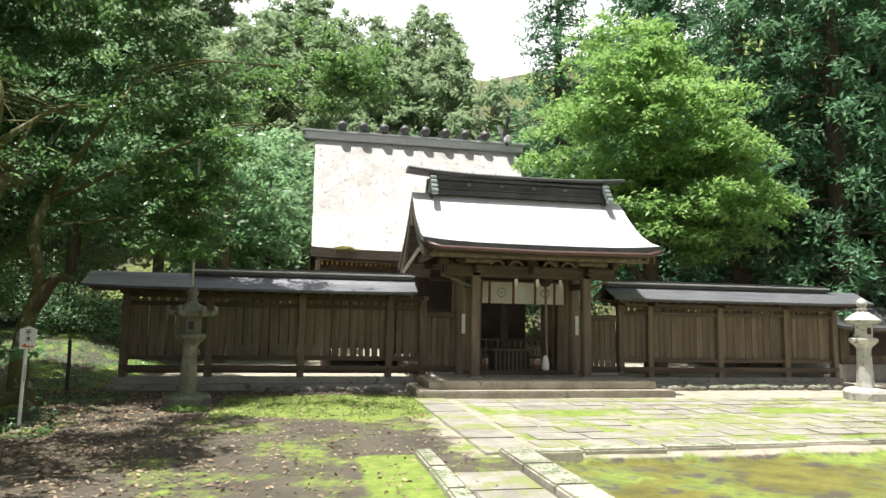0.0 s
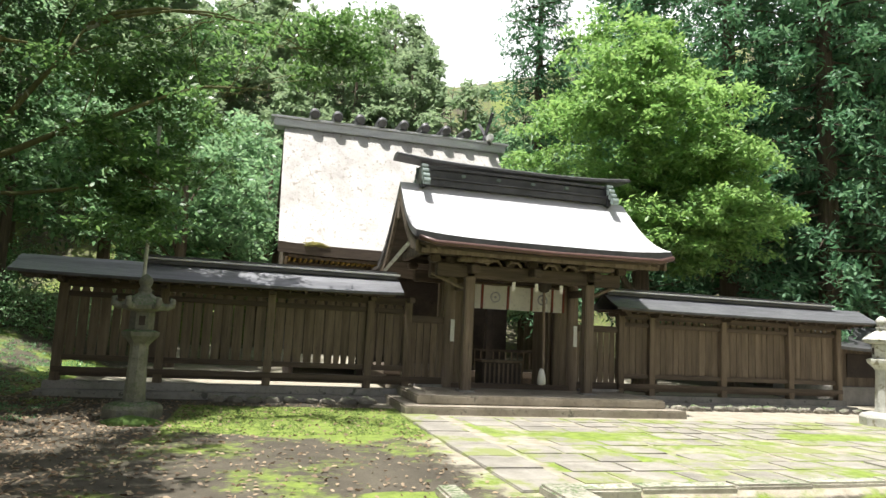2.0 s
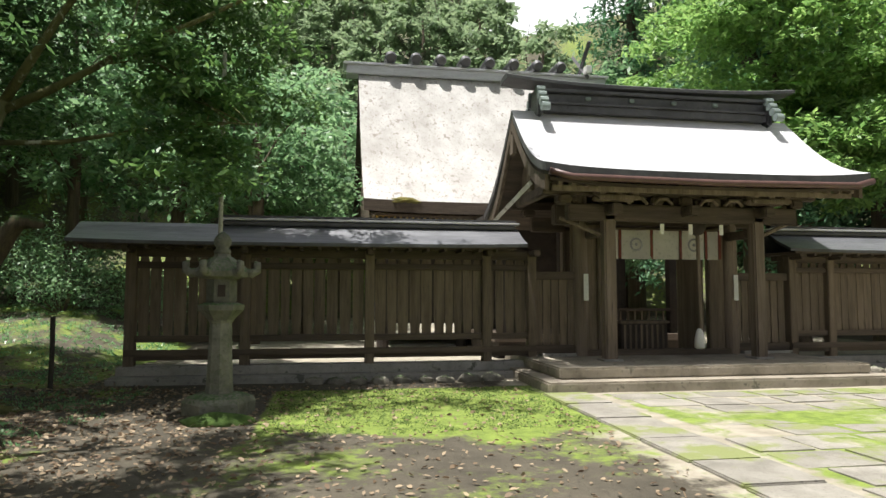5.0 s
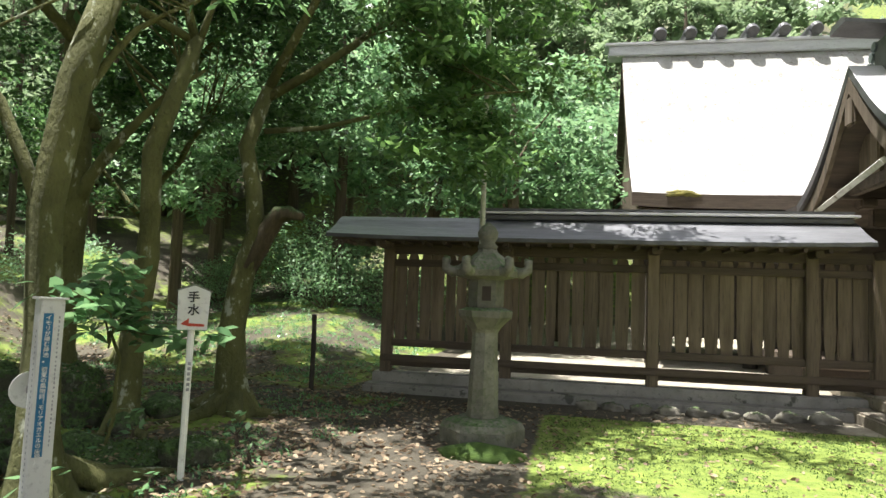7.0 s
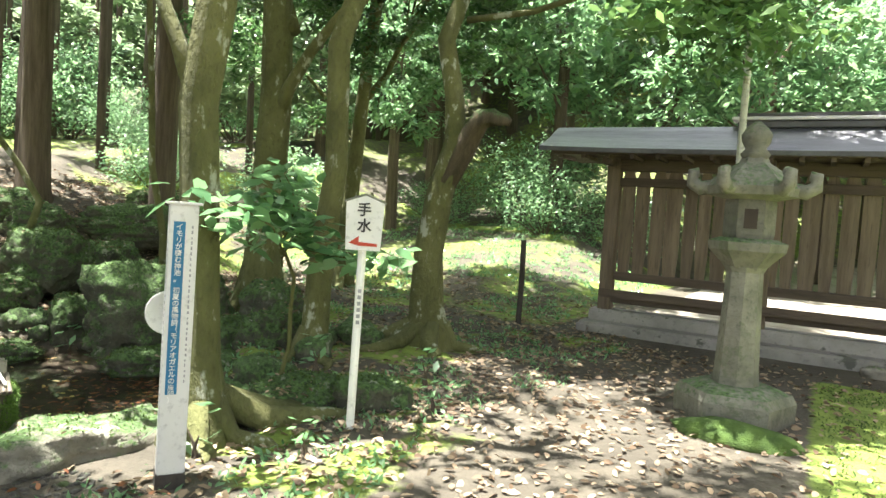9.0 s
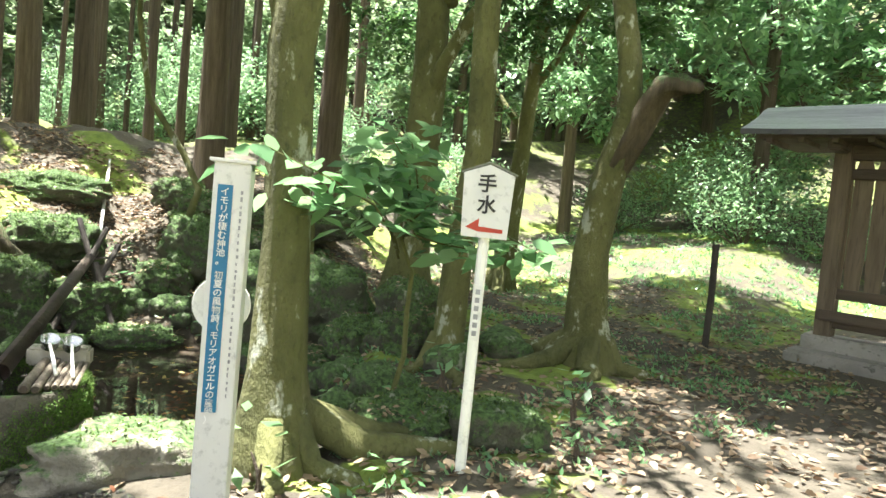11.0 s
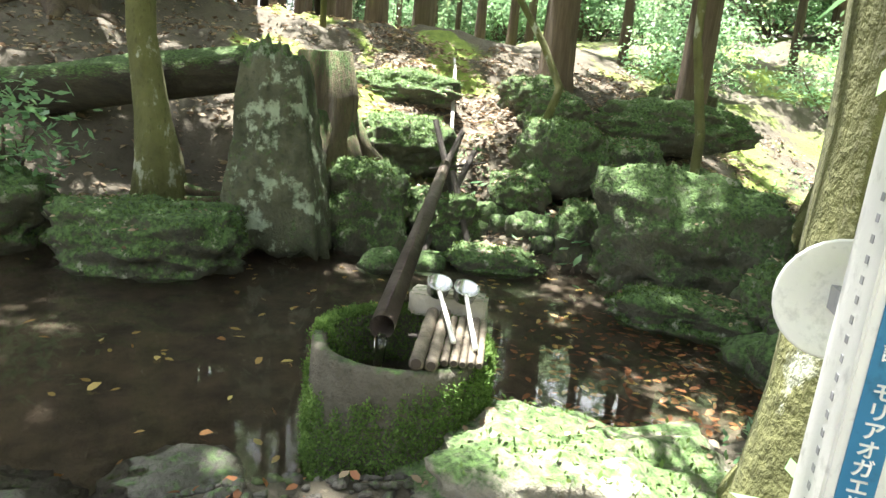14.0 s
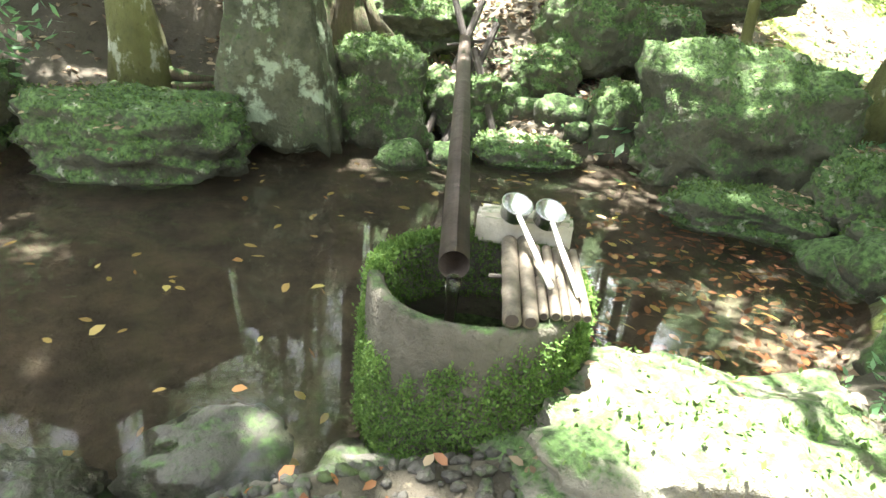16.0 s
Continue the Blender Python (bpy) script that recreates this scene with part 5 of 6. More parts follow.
# tall straight trunks of the plantation to the west
def plantation_tree(label, base, h, r_, seed):
    t = thing("plantation_tree", base, label, "tree", "straight trunks in the wood")
    part("trunk", tube([(0, 0, -0.5), (0, 0, 0.15), (0, 0, 1.0), (0.06, 0, h * 0.5), (0, 0, h)], [r_ * 1.6, r_ * 1.15, r_, r_ * 0.8, 0.03], 9, wob=0.12), M_barkC, t, smooth=True)
    cen = blob((0, 0, h * 0.74), (1.5, 1.5, h * 0.24), 30, seed, 0.3, 0.8)
    lo = leaf_object("crown", pads(cen, 0.5, 0.4, 9, seed), 4, (0.12, 0.12, 0.08), 0.30, M_leafF, seed)
    lo.parent = t
    return t


pl = plantation_tree("straight bare-trunked conifer in the western wood", (-10.7, 13.4, gz(-10.7, 13.4)), 11, 0.2, 15)
r1 = random.Random(12)
spots_taken = [(-10.7, 13.4)]
tries = 0
while len(spots_taken) < 165 and tries < 9000:
    tries += 1
    x, y = r1.uniform(-42, -13), r1.uniform(-3, 42)
    if any(math.hypot(x - a, y - b) < 1.25 + 0.03 * (-x - 12) for a, b in spots_taken):
        continue
    if x > -16.5 and y < 15:
        continue
    spots_taken.append((x, y))
    s = r1.uniform(0.4, 0.9)
    c = copy_thing(pl, pose(x, y, gz(x, y), r1.uniform(-1, 1), r1.uniform(-1, 1), r1.uniform(0, 360)))
    c.scale = (s, s, r1.uniform(0.9, 1.2))
for x, y, s in ((-34, 6, 1.2), (-36, 11, 1.3), (-35, 16, 1.2), (-36, 21, 1.3), (-33, 26, 1.2), (-31, 31, 1.2), (-27, 35, 1.2), (-22, 37, 1.2), (-34, 0, 1.2), (-30, 13, 0.8), (-29, 19, 0.8), (-26, 24, 0.9), (-21, 27, 0.9), (-17, 31, 1.0), (-16, 24, 0.7), (-38, -5, 1.2), (-13, 35, 1.1), (-40, 13, 1.4), (-40, 24, 1.4), (-28, 6, 0.8)):
    c = copy_thing(hill, pose(x, y, gz(x, y) - 1.2, 0, 0, r1.uniform(0, 360)))
    c.scale = (s * 1.2, s * 1.2, s)
# the first four are added so their crowns shade the slope
for x, y, s in ((-13.8, 5.6, 1.0), (-11.6, 4.8, 0.9), (-14.8, 7.2, 1.1), (-13.0, 3.0, 1.0), (-14.6, 11.9, 0.95), (-15.4, 13.0, 0.9), (-12.9, 14.5, 0.95)):
    c = copy_thing(pl, pose(x, y, gz(x, y), 0, 0, 77 * x))
    c.scale = (s, s, 1)
# understorey shrubs in the wood, far off
def shrub(label, base, size, n, per, leaf, material, seed, group):
    t = thing("shrub", base, label, "shrub", group)
    bm = bmesh.new()
    cen = blob((0, 0, size[2] * 0.9), (size[0], size[1], size[2]), n, seed, 0.3)
    for i in range(0, n, max(1, n // 9)):
        limb(bm, (0, 0, -0.1), cen[i], 0.018, 0.004, i, 0.4, 5, 4)
    part("stem", bm, M_barkC, t)
    lo = leaf_object("leaves", cen, per, (0.16, 0.16, 0.10), leaf, material, seed)
    lo.parent = t
    return t


under = shrub("pale green understorey shrub in the wood", (-14, 18, gz(-14, 18)), (0.9, 0.9, 0.8), 90, 46, 0.075, M_leafE, 21, "understorey shrubs")
for i in range(34):
    x, y = r1.uniform(-32, -10.5), r1.uniform(15, 34)
    if i > 20:
        x, y = r1.uniform(-38, -24), r1.uniform(0, 24)
    if x > -17:
        x -= 7
    s = r1.uniform(1.1, 2.4)
    c = copy_thing(under, pose(x, y, gz(x, y), 0, 0, r1.uniform(0, 360)))
    c.scale = (s, s, s)
und2 = shrub("dark glossy evergreen shrub under the trees", (-9.4, 22.6, gz(-9.4, 22.6)), (0.9, 0.8, 0.7), 80, 40, 0.075, M_leafE, 33, "evergreen shrubs")
for x, y, s in ((-6.4, 22.5, 1.3), (-8.0, 24.0, 1.6), (-11.5, 19.5, 1.3), (-4.8, 23.5, 1.3), (-12.5, 17, 1.3), (-7.2, 26.0, 1.9)):
    c = copy_thing(und2, pose(x, y, gz(x, y), 0, 0, s * 400))
    c.scale = (s, s, s)


# ---------- pool ----------
def rock(at, size, seed, label="moss-grown boulder at the pool's edge", rz=0, m=None, square=0.3, sub=4, rough=0.3, group="boulders round the pool", tilt=(0, 0)):
    ob = obj("boulder", rock_bm(size, seed, 5 if max(size) > 0.27 else sub, rough, 0, square), m or M_rock, True)
    ob.matrix_world = pose(*at, tilt[0], tilt[1], rz)
    if max(size) > 0.24 and m is not M_wet:
        dress(ob, seed, 900 if max(size) > 0.4 else 380, 0.3 if m is M_pale else 1.0)
    return tagged(ob, label, "boulder", group)


def dress(ob, seed, count, mossy):
    """Moss tufts and a few dead leaves lying on a stone."""
    r = np.random.default_rng(seed)
    vs = [v for v in ob.data.vertices if v.normal.z > 0.15]
    tufts, dead = [], []
    for k in r.permutation(len(vs))[:count * 2]:
        v = vs[k]
        n = noise.noise(v.co * 4 + Vector((seed, 0, 0))) + 0.5 * v.normal.z
        if n > 0.15 and len(tufts) < count * mossy:
            tufts.append(tuple(v.co))
        elif v.normal.z > 0.75 and len(dead) < count // 6 * mossy:
            dead.append(tuple(v.co + v.normal * 0.006))
    if tufts:
        t = leaf_object("moss", tufts, 4, (0.014, 0.014, 0.006), 0.022, M_leafMoss, seed, 0.5, 0.4, 0.7)
        t.parent = ob
        tagged(t, kind="stuff")
    if dead:
        t = leaf_object("fallen_leaf", dead, 1, (0, 0, 0.002), 0.042, M_litter, seed, 0.5, 0.05, 0.25, True)
        t.parent = ob
        tagged(t, kind="stuff")


M_leafMoss = leaf_mat("moss_tuft", (0.036, 0.070, 0.018), (0.095, 0.155, 0.035), 0.8, 0.25)


# upright lichen stone: a tapering slab
def standing_stone():
    bm = rock_bm((0.40, 0.46, 0.86), 3, 5, 0.22, 0, 0.8)
    for v in bm.verts:
        k = (v.co.z + 0.86) / 1.72
        v.co.x *= 1.15 - 0.5 * k
        v.co.y *= 1.10 - 0.60 * k
        v.co.y -= 0.08 * k
    ob = obj("standing_stone", bm, M_tallrock, True)
    ob.matrix_world = pose(-7.70, 9.63, 0.42, 0, 0, -23)
    return tagged(ob, "tall tapering stone blotched with pale lichen", "boulder")


standing_stone()
rock((-7.85, 10.32, -0.02), (0.30, 0.36, 0.46), 8, "dark mossy stone leaning beside the standing stone", -15, square=0.4)
rock((-7.38, 8.76, -0.14), (0.42, 0.62, 0.30), 5, "broad moss-covered boulder with leaf litter", -15, square=0.45, sub=5)
rock((-6.62, 12.42, 0.02), (0.50, 0.78, 0.58), 12, "large mossy boulder with ferns and lichen", -28, square=0.5, sub=5)
rock((-7.35, 11.98, -0.1), (0.30, 0.34, 0.34), 14, rz=30, tilt=(12, -10))
rock((-5.88, 11.86, -0.24), (0.26, 0.46, 0.17), 17, rz=-30)
rock((-7.25, 11.2, -0.30), (0.28, 0.36, 0.17), 19, "rounded dark stone standing in the water", -20)
rock((-4.26, 10.12, -0.19), (0.35, 0.54, 0.24), 22, "flat pale boulder with moss and fallen leaves", -22, square=0.45, sub=5, m=M_pale)
rock((-4.80, 8.98, -0.355), (0.19, 0.22, 0.11), 24, "half-sunk grey stone by the pool's edge", 10, m=M_wet)
rock((-4.45, 9.32, -0.37), (0.28, 0.34, 0.12), 25, "half-sunk grey stone by the pool's edge", 50, m=M_wet)
rock((-4.6, 8.4, -0.38), (0.35, 0.4, 0.12), 26, "half-sunk grey stone by the pool's edge", 80, m=M_wet)
rock((-4.42, 11.28, -0.22), (0.20, 0.24, 0.20), 27)
rock((-5.32, 12.22, -0.2), (0.20, 0.26, 0.17), 28)
rock((-5.6, 12.35, -0.1), (0.28, 0.3, 0.3), 29)
rock((-5.05, 12.45, 0.0), (0.3, 0.3, 0.36), 30)
rock((-5.5, 12.9, 0.2), (0.3, 0.35, 0.3), 31)
rock((-4.45, 11.72, -0.1), (0.22, 0.24, 0.2), 32)
rock((-8.35, 12.3, 0.45), (0.42, 0.42, 0.40), 34, "rounded moss-bright boulder on the bank", 0)
rock((-8.15, 11.75, 0.12), (0.28, 0.24, 0.24), 35)
rock((-7.9, 10.95, -0.05), (0.3, 0.3, 0.26), 36)
rock((-8.2, 12.9, 0.35), (0.34, 0.4, 0.34), 37)
rock((-9.5, 14.4, 0.75), (0.45, 0.9, 0.32), 38, "long dark mossy boulder on the slope", -30)
rock((-9.3, 12.7, 0.8), (0.4, 0.4, 0.28), 39)
rock((-10.6, 15.4, 1.0), (0.6, 0.5, 0.4), 40)
rock((-7.7, 13.4, 0.1), (0.5, 0.4, 0.35), 41)
rock((-8.8, 10.9, 0.45), (0.4, 0.5, 0.3), 42)
rock((-10.2, 11.3, 0.95), (0.5, 0.6, 0.22), 43)
rock((-10.0, 12.7, 1.0), (0.4, 0.35, 0.25), 44)
rock((-5.75, 13.05, 0.02), (0.2, 0.24, 0.14), 48, "small pale stone behind the big boulder", 20, m=M_pale)
rock((-3.35, 11.55, -0.02), (0.26, 0.24, 0.2), 45, "small moss-topped stone beside the sign", 20)
rock((-3.75, 11.35, -0.06), (0.3, 0.36, 0.18), 46)
rock((-7.9, 7.6, -0.1), (0.5, 0.6, 0.35), 47)
r2 = random.Random(8)
for i in range(46):
    a = r2.uniform(0, 1)
    if i < 26:
        x, y = -7.75 + r2.uniform(-0.5, 0.5), r2.uniform(10.3, 13.0)
    else:
        x, y = r2.uniform(-5.9, -4.4), r2.uniform(11.2, 13.2)
    s = r2.uniform(0.07, 0.17)
    rock((x, y, max(gz(x, y), -0.36) + s * 0.3), (s * r2.uniform(1, 1.5), s * r2.uniform(0.9, 1.3), s), 60 + i, "small mossy stone in the rubble bank", r2.uniform(0, 180), sub=3, group="small stones of the bank")

# concrete well ring with moss
ringt = thing("well_ring", (-4.76, 9.695, WATER), "mossy concrete well ring standing in the pool", "basin")
R1, R2, H = 0.303, 0.255, 0.45


def ring_mesh():
    bm = bmesh.new()
    S = 64
    prof = [(R1, -0.25), (R1 + 0.004, 0.0), (R1 + 0.006, 0.12), (R1 + 0.003, 0.25), (R1, 0.36), (R1 - 0.002, H - 0.012), (R1 - 0.014, H), (R2 + 0.014, H), (R2, H - 0.012), (R2, 0.2), (R2, 0.0)]
    rings = []
    for q, z in prof:
        rings.append([bm.verts.new((q * math.cos(2 * math.pi * k / S) * (1 + 0.006 * noise.noise((k * 0.4, z * 6, 0))), q * math.sin(2 * math.pi * k / S) * (1 + 0.006 * noise.noise((k * 0.4, z * 6, 0))), z)) for k in range(S)])
    for a, b in zip(rings, rings[1:]):
        for k in range(S):
            bm.faces.new((a[k], a[(k + 1) % S], b[(k + 1) % S], b[k]))
    return bm


part("ring", ring_mesh(), M_ring, ringt, "rough grey concrete", True)


M_ringTuft = leaf_mat("ring_moss_tuft", (0.045, 0.10, 0.016), (0.12, 0.205, 0.04), 0.8, 0.25)


def ring_moss():
    """Moss tufts on the rim's far side and the outer wall."""
    r = np.random.default_rng(3)
    pts = []
    for _ in range(26000):
        a = r.uniform(0, 2 * math.pi)
        side = math.cos(a - radians(20))
        if r.uniform() < 0.62:
            z = r.uniform(-0.02, H - 0.01)
            keep = 0.9 * noise.noise((math.cos(a) * 3, math.sin(a) * 3, z * 7)) + 0.5 * noise.noise((math.cos(a) * 9, math.sin(a) * 9, z * 20)) + 0.18 * math.cos(a - radians(40)) + 0.62 - 4.5 * max(0, z - 0.25 - 0.12 * math.sin(a * 1.0 - 0.9)) + r.uniform(-0.2, 0.2)
            if keep > 0.0:
                pts.append(((R1 + 0.006) * math.cos(a), (R1 + 0.006) * math.sin(a), z))
        elif abs((a - radians(175) + math.pi) % (2 * math.pi) - math.pi) < 1.3 or abs((a - radians(60) + math.pi) % (2 * math.pi) - math.pi) < 0.35:
            q = r.uniform(R2 - 0.012, R2 + 0.04)
            pts.append((q * math.cos(a), q * math.sin(a), H + 0.004 + (r.uniform(-0.2, 0) if q < R2 + 0.004 else 0)))
    ob = leaf_object("moss", pts, 5, (0.008, 0.008, 0.008), 0.0125, M_ringTuft, 6, 0.5, 0.5, 0.8)
    ob.parent = ringt
    return tagged(ob, "bright green moss tufts")


ring_moss()
bm = bmesh.new()
bmesh.ops.create_circle(bm, cap_ends=True, radius=R2 + 0.005, segments=40, matrix=Matrix.Translation((0, 0, 0.27)))
wat = part("basin_water", bm, bpy.data.materials["pool_water"], ringt, "clear water in the basin")
wat.visible_shadow = False
bm = bmesh.new()
bmesh.ops.create_circle(bm, cap_ends=True, radius=R2 + 0.005, segments=40, matrix=Matrix.Translation((0, 0, 0.1)))
part("basin_floor", bm, M_rock, ringt)

# spout: thick rusty pipe, thin pale pipe feeding it, struts
pipe = thing("spout_pipe", (-4.77, 9.625, 0.19), "long rusty iron spout pipe pouring into the basin", "pipe")
pe = Vector((-4.77, 9.625, 0.205))
pt = Vector((-8.9, 11.36, 0.42))
bm = tube([Vector((0, 0, 0.015)), (pt - pe) * 0.5, pt - pe], 0.043, 20, cap=False)
bmesh.ops.solidify(bm, geom=bm.faces[:], thickness=0.006)
part("pipe", bm, M_pipe, pipe, smooth=True)
d = (pt - pe).normalized()
part("collar", tube([pt - pe - d * 0.06, pt - pe + d * 0.04], 0.05, 14), M_timber, pipe)
bm = bmesh.new()
tube([Vector((0.0, 0, -0.005)) - d * 0.02, Vector((0.03, -0.012, -0.02)), Vector((0.045, -0.018, -0.10)), Vector((0.05, -0.02, -0.235))], [0.018, 0.02, 0.016, 0.012], 8, bm, wob=0.6)
fall = part("falling_water", bm, bpy.data.materials["pool_water"], pipe, "thin stream of falling water", True)
fall.visible_shadow = False
feed = thing("feed_pipe", pt, "thin pale feed pipe running up the bank", "pipe")
fp = Vector((-11.4, 12.25, 1.30))
part("pipe", tube([(0, 0, 0), (fp - pt) * 0.5 + Vector((0, 0, 0.05)), fp - pt], 0.02, 10), M_granite2, feed, smooth=True)
part("far_pipe", tube([fp - pt, fp - pt + Vector((-0.6, 0.2, 0.12))], 0.018, 8), M_granite2, feed, smooth=True)
st = thing("pipe_trestle", (-7.7, 10.9, WATER - 0.1), "dark crossed timber struts holding the spout pipe", "trestle")
for a, b in (((0.15, -0.42, -0.05), (-0.62, 0.34, 1.02)), ((0.22, -0.30, -0.05), (-0.50, 0.42, 0.86)), ((0.05, 0.25, -0.05), (-0.68, 0.10, 1.1)), ((0.25, 0.22, -0.05), (-0.2, 0.12, 0.72))):
    part("strut", tube([a, b], 0.028, 8), M_timber, st)
part("tie", tube([(-0.45, 0.0, 0.70), (-0.42, 0.5, 0.78)], 0.012, 6), M_timber, st)

# bamboo rack, block and ladles
rack = thing("bamboo_rack", (-4.62, 9.86, 0.17), "rack of split weathered bamboo canes on the basin rim", "rack")
dirb = Vector((-0.90, 0.42, 0.0)).normalized()
across = Vector((0.30, 0.92, 0)).normalized()
for k in range(7):
    rr = (0.023, 0.020, 0.013, 0.014, 0.012, 0.013, 0.012)[k]
    off = (0.0, 0.045, 0.080, 0.110, 0.137, 0.162, 0.188)[k]
    ln = (0.44, 0.46, 0.38, 0.38, 0.38, 0.38, 0.37)[k]
    start = Vector((-4.475, 9.655, 0)) + across * off - Vector((-4.62, 9.86, 0)) + Vector((0, 0, rr + 0.006)) + dirb * (0.0 if k < 2 else 0.045)
    pts, rad = [], []
    for i in range(17):
        s = i / 16
        pts.append(start + dirb * ln * s + Vector((0, 0, 0.012 * s)))
        rad.append(rr * (1.10 if i in (5, 11) else 1.0))
    cane = part("cane", tube(pts, rad, 12), M_bamboo, rack, smooth=True)
    # cane is capped; a dark disc paints the shade of its bore
    part("cane_hollow", tube([start - dirb * 0.001, start + dirb * 0.001], rr * 0.7, 10), M_dark, cane, "dark disc painted as the shaded hollow")
part("binding", tube([Vector((-0.0, -0.2, 0.025)) + dirb * 0.10 + across * 0.0, Vector((0.0, -0.2, 0.03)) + dirb * 0.10 + across * 0.19], 0.006, 6), M_timber, rack)
blk = thing("stone_block", (-4.955, 9.93, 0.165), "small squared stone block on the basin rim", "block")
bm = box((-0.145, -0.05, 0.004), (0.145, 0.05, 0.10), 0.012)
part("block", bm, M_stone, blk)
blk.rotation_euler[2] = radians(60)
for k, (cx_, cy_, cz_) in enumerate(((-4.905, 9.865, 0.30), (-4.865, 9.955, 0.29))):
    la = thing("ladle", (cx_, cy_, cz_), "metal water ladle lying across the rack", "ladle", "ladles on the basin")
    cup = lathe([(0.030, -0.03), (0.040, -0.025), (0.046, 0.02), (0.048, 0.024), (0.043, 0.022), (0.036, -0.018)], 18)
    cup.transform(Matrix.Rotation(radians(25), 4, "Y"))
    part("cup", cup, M_steel, la, "shiny steel cup", True)
    hd = Vector((0.34, -0.06 - 0.03 * k, -0.075))
    part("handle", tube([(0.035, -0.01, 0.0), hd * 0.5, hd], [0.008, 0.008, 0.009], 8), M_white, la, "pale handle", True)

# stump, fallen log, mossy tree and hut on the far bank
stump = thing("tree_stump", (-8.45, 10.05, 0.35), "rotting mossy tree stump with exposed roots", "stump")
bm = tube([(0, 0, -0.3), (0, 0, 0.1), (0.0, 0, 0.5), (0.02, -0.02, 0.86)], [0.42, 0.30, 0.24, 0.20], 20, wob=0.55)
for a, ln in ((70, 0.7), (30, 0.55), (-20, 0.6), (110, 0.6), (150, 0.5)):
    dd = Vector((math.cos(radians(a)), math.sin(radians(a)), 0))
    tube([dd * 0.18 + Vector((0, 0, 0.35)), dd * 0.34 + Vector((0, 0, 0.08)), dd * ln + Vector((0, 0, -0.22))], [0.10, 0.075, 0.04], 8, bm, wob=0.4)
part("stump", bm, M_stump, stump, smooth=True)
rr_ = random.Random(77)
roots = thing("tree_roots", (-8.3, 9.0, gz(-8.3, 9.0)), "tangle of bare roots spreading down the bank", "roots")
for k in range(16):
    cx0, cy0 = rr_.choice(((-8.5, 8.75), (-8.45, 10.05), (-8.9, 10.6)))
    a = rr_.uniform(-70, 80)
    ln = rr_.uniform(0.5, 1.1)
    pts = []
    for i in range(6):
        q = i / 5
        px, py = cx0 + math.cos(radians(a + 25 * q)) * ln * q, cy0 + math.sin(radians(a + 25 * q)) * ln * q
        pts.append(Vector((px + 8.3, py - 9.0, max(gz(px, py), -0.3) + 0.02 + 0.05 * math.sin(5 * q + k) * (1 - q) - gz(-8.3, 9.0))))
    part("root", tube(pts, [0.05, 0.042, 0.034, 0.026, 0.018, 0.01], 7, wob=0.5), M_stump, roots, smooth=True)
log = thing("fallen_log", (-8.95, 8.4, 0.66), "long fallen mossy log on the bank", "log")
part("log", tube([(-0.9, -2.6, -0.32), (-0.5, -1.2, -0.1), (-0.1, 0.2, 0.17), (0.3, 1.3, 0.40)], [0.22, 0.22, 0.20, 0.17], 16, wob=0.5), M_log, log, smooth=True)
broad_tree("crooked mossy tree rooted in the bank", (-8.5, 8.75, 0.2),
           [(-8.5, 8.75, -0.2), (-8.5, 8.75, 0.25), (-8.55, 8.7, 0.6), (-8.7, 8.62, 1.2), (-8.75, 8.6, 2.2), (-8.7, 8.5, 3.6)], [0.25, 0.17, 0.13, 0.12, 0.11, 0.09],
           [],
           [((-8.9, 8.4, 4.8), (1.6, 1.6, 1.1), 110)], [((-8.7, 8.5, 3.5), (-9.0, 8.2, 4.7), 0.06), ((-8.72, 8.55, 3.0), (-8.0, 8.9, 4.4), 0.05)], M_leafD, 10, (0.07, 0.07, 0.05), 0.125, 83)
broad_tree("thick reddish conifer trunk beside the hut", (-12.2, 7.5, 1.3),
           [(-12.2, 7.5, 0.7), (-12.2, 7.5, 1.5), (-12.2, 7.5, 2.3), (-12.2, 7.5, 4.5), (-12.2, 7.6, 8)], [0.65, 0.42, 0.32, 0.28, 0.2], [(0, 0.6, 0.12), (60, 0.6, 0.12), (-70, 0.6, 0.12)],
           [((-12.2, 7.6, 8.5), (2.0, 2.0, 1.6), 110)], [((-12.2, 7.5, 5), (-11.4, 8, 7.5), 0.06)], M_leafC, 8, (0.1, 0.1, 0.1), 0.2, 91, M_barkC)
hut = thing("lattice_hut", (-14.2, 7.95, gz(-14.2, 7.95)), "weathered wooden hut with lattice windows in the wood", "hut")
part("body", box((-1.2, -2.0, -0.4), (0.9, 1.0, 2.6)), M_wood, hut)
part("corner_post", box((0.85, 0.92, -0.4), (1.02, 1.1, 2.6), 0.01), M_woodh, hut)
for k in range(4):
    part("rail", box((0.9, -2.0, 0.05 + 0.5 * k), (0.95, 0.92, 0.12 + 0.5 * k), 0.005), M_woodh, hut)
for k in range(22):
    part("lattice_bar", box((0.91, -1.95 + 0.13 * k, 0.55), (0.935, -1.91 + 0.13 * k, 1.55)), M_post, hut)
sheet_roof("roof", -1.8, 1.6, curve_profile(-2.6, 2.6, -0.5, 3.8, 0.1, 6, 1.7, 2.6), 0.12, M_bark, hut, M_barkedge, 0, 6)

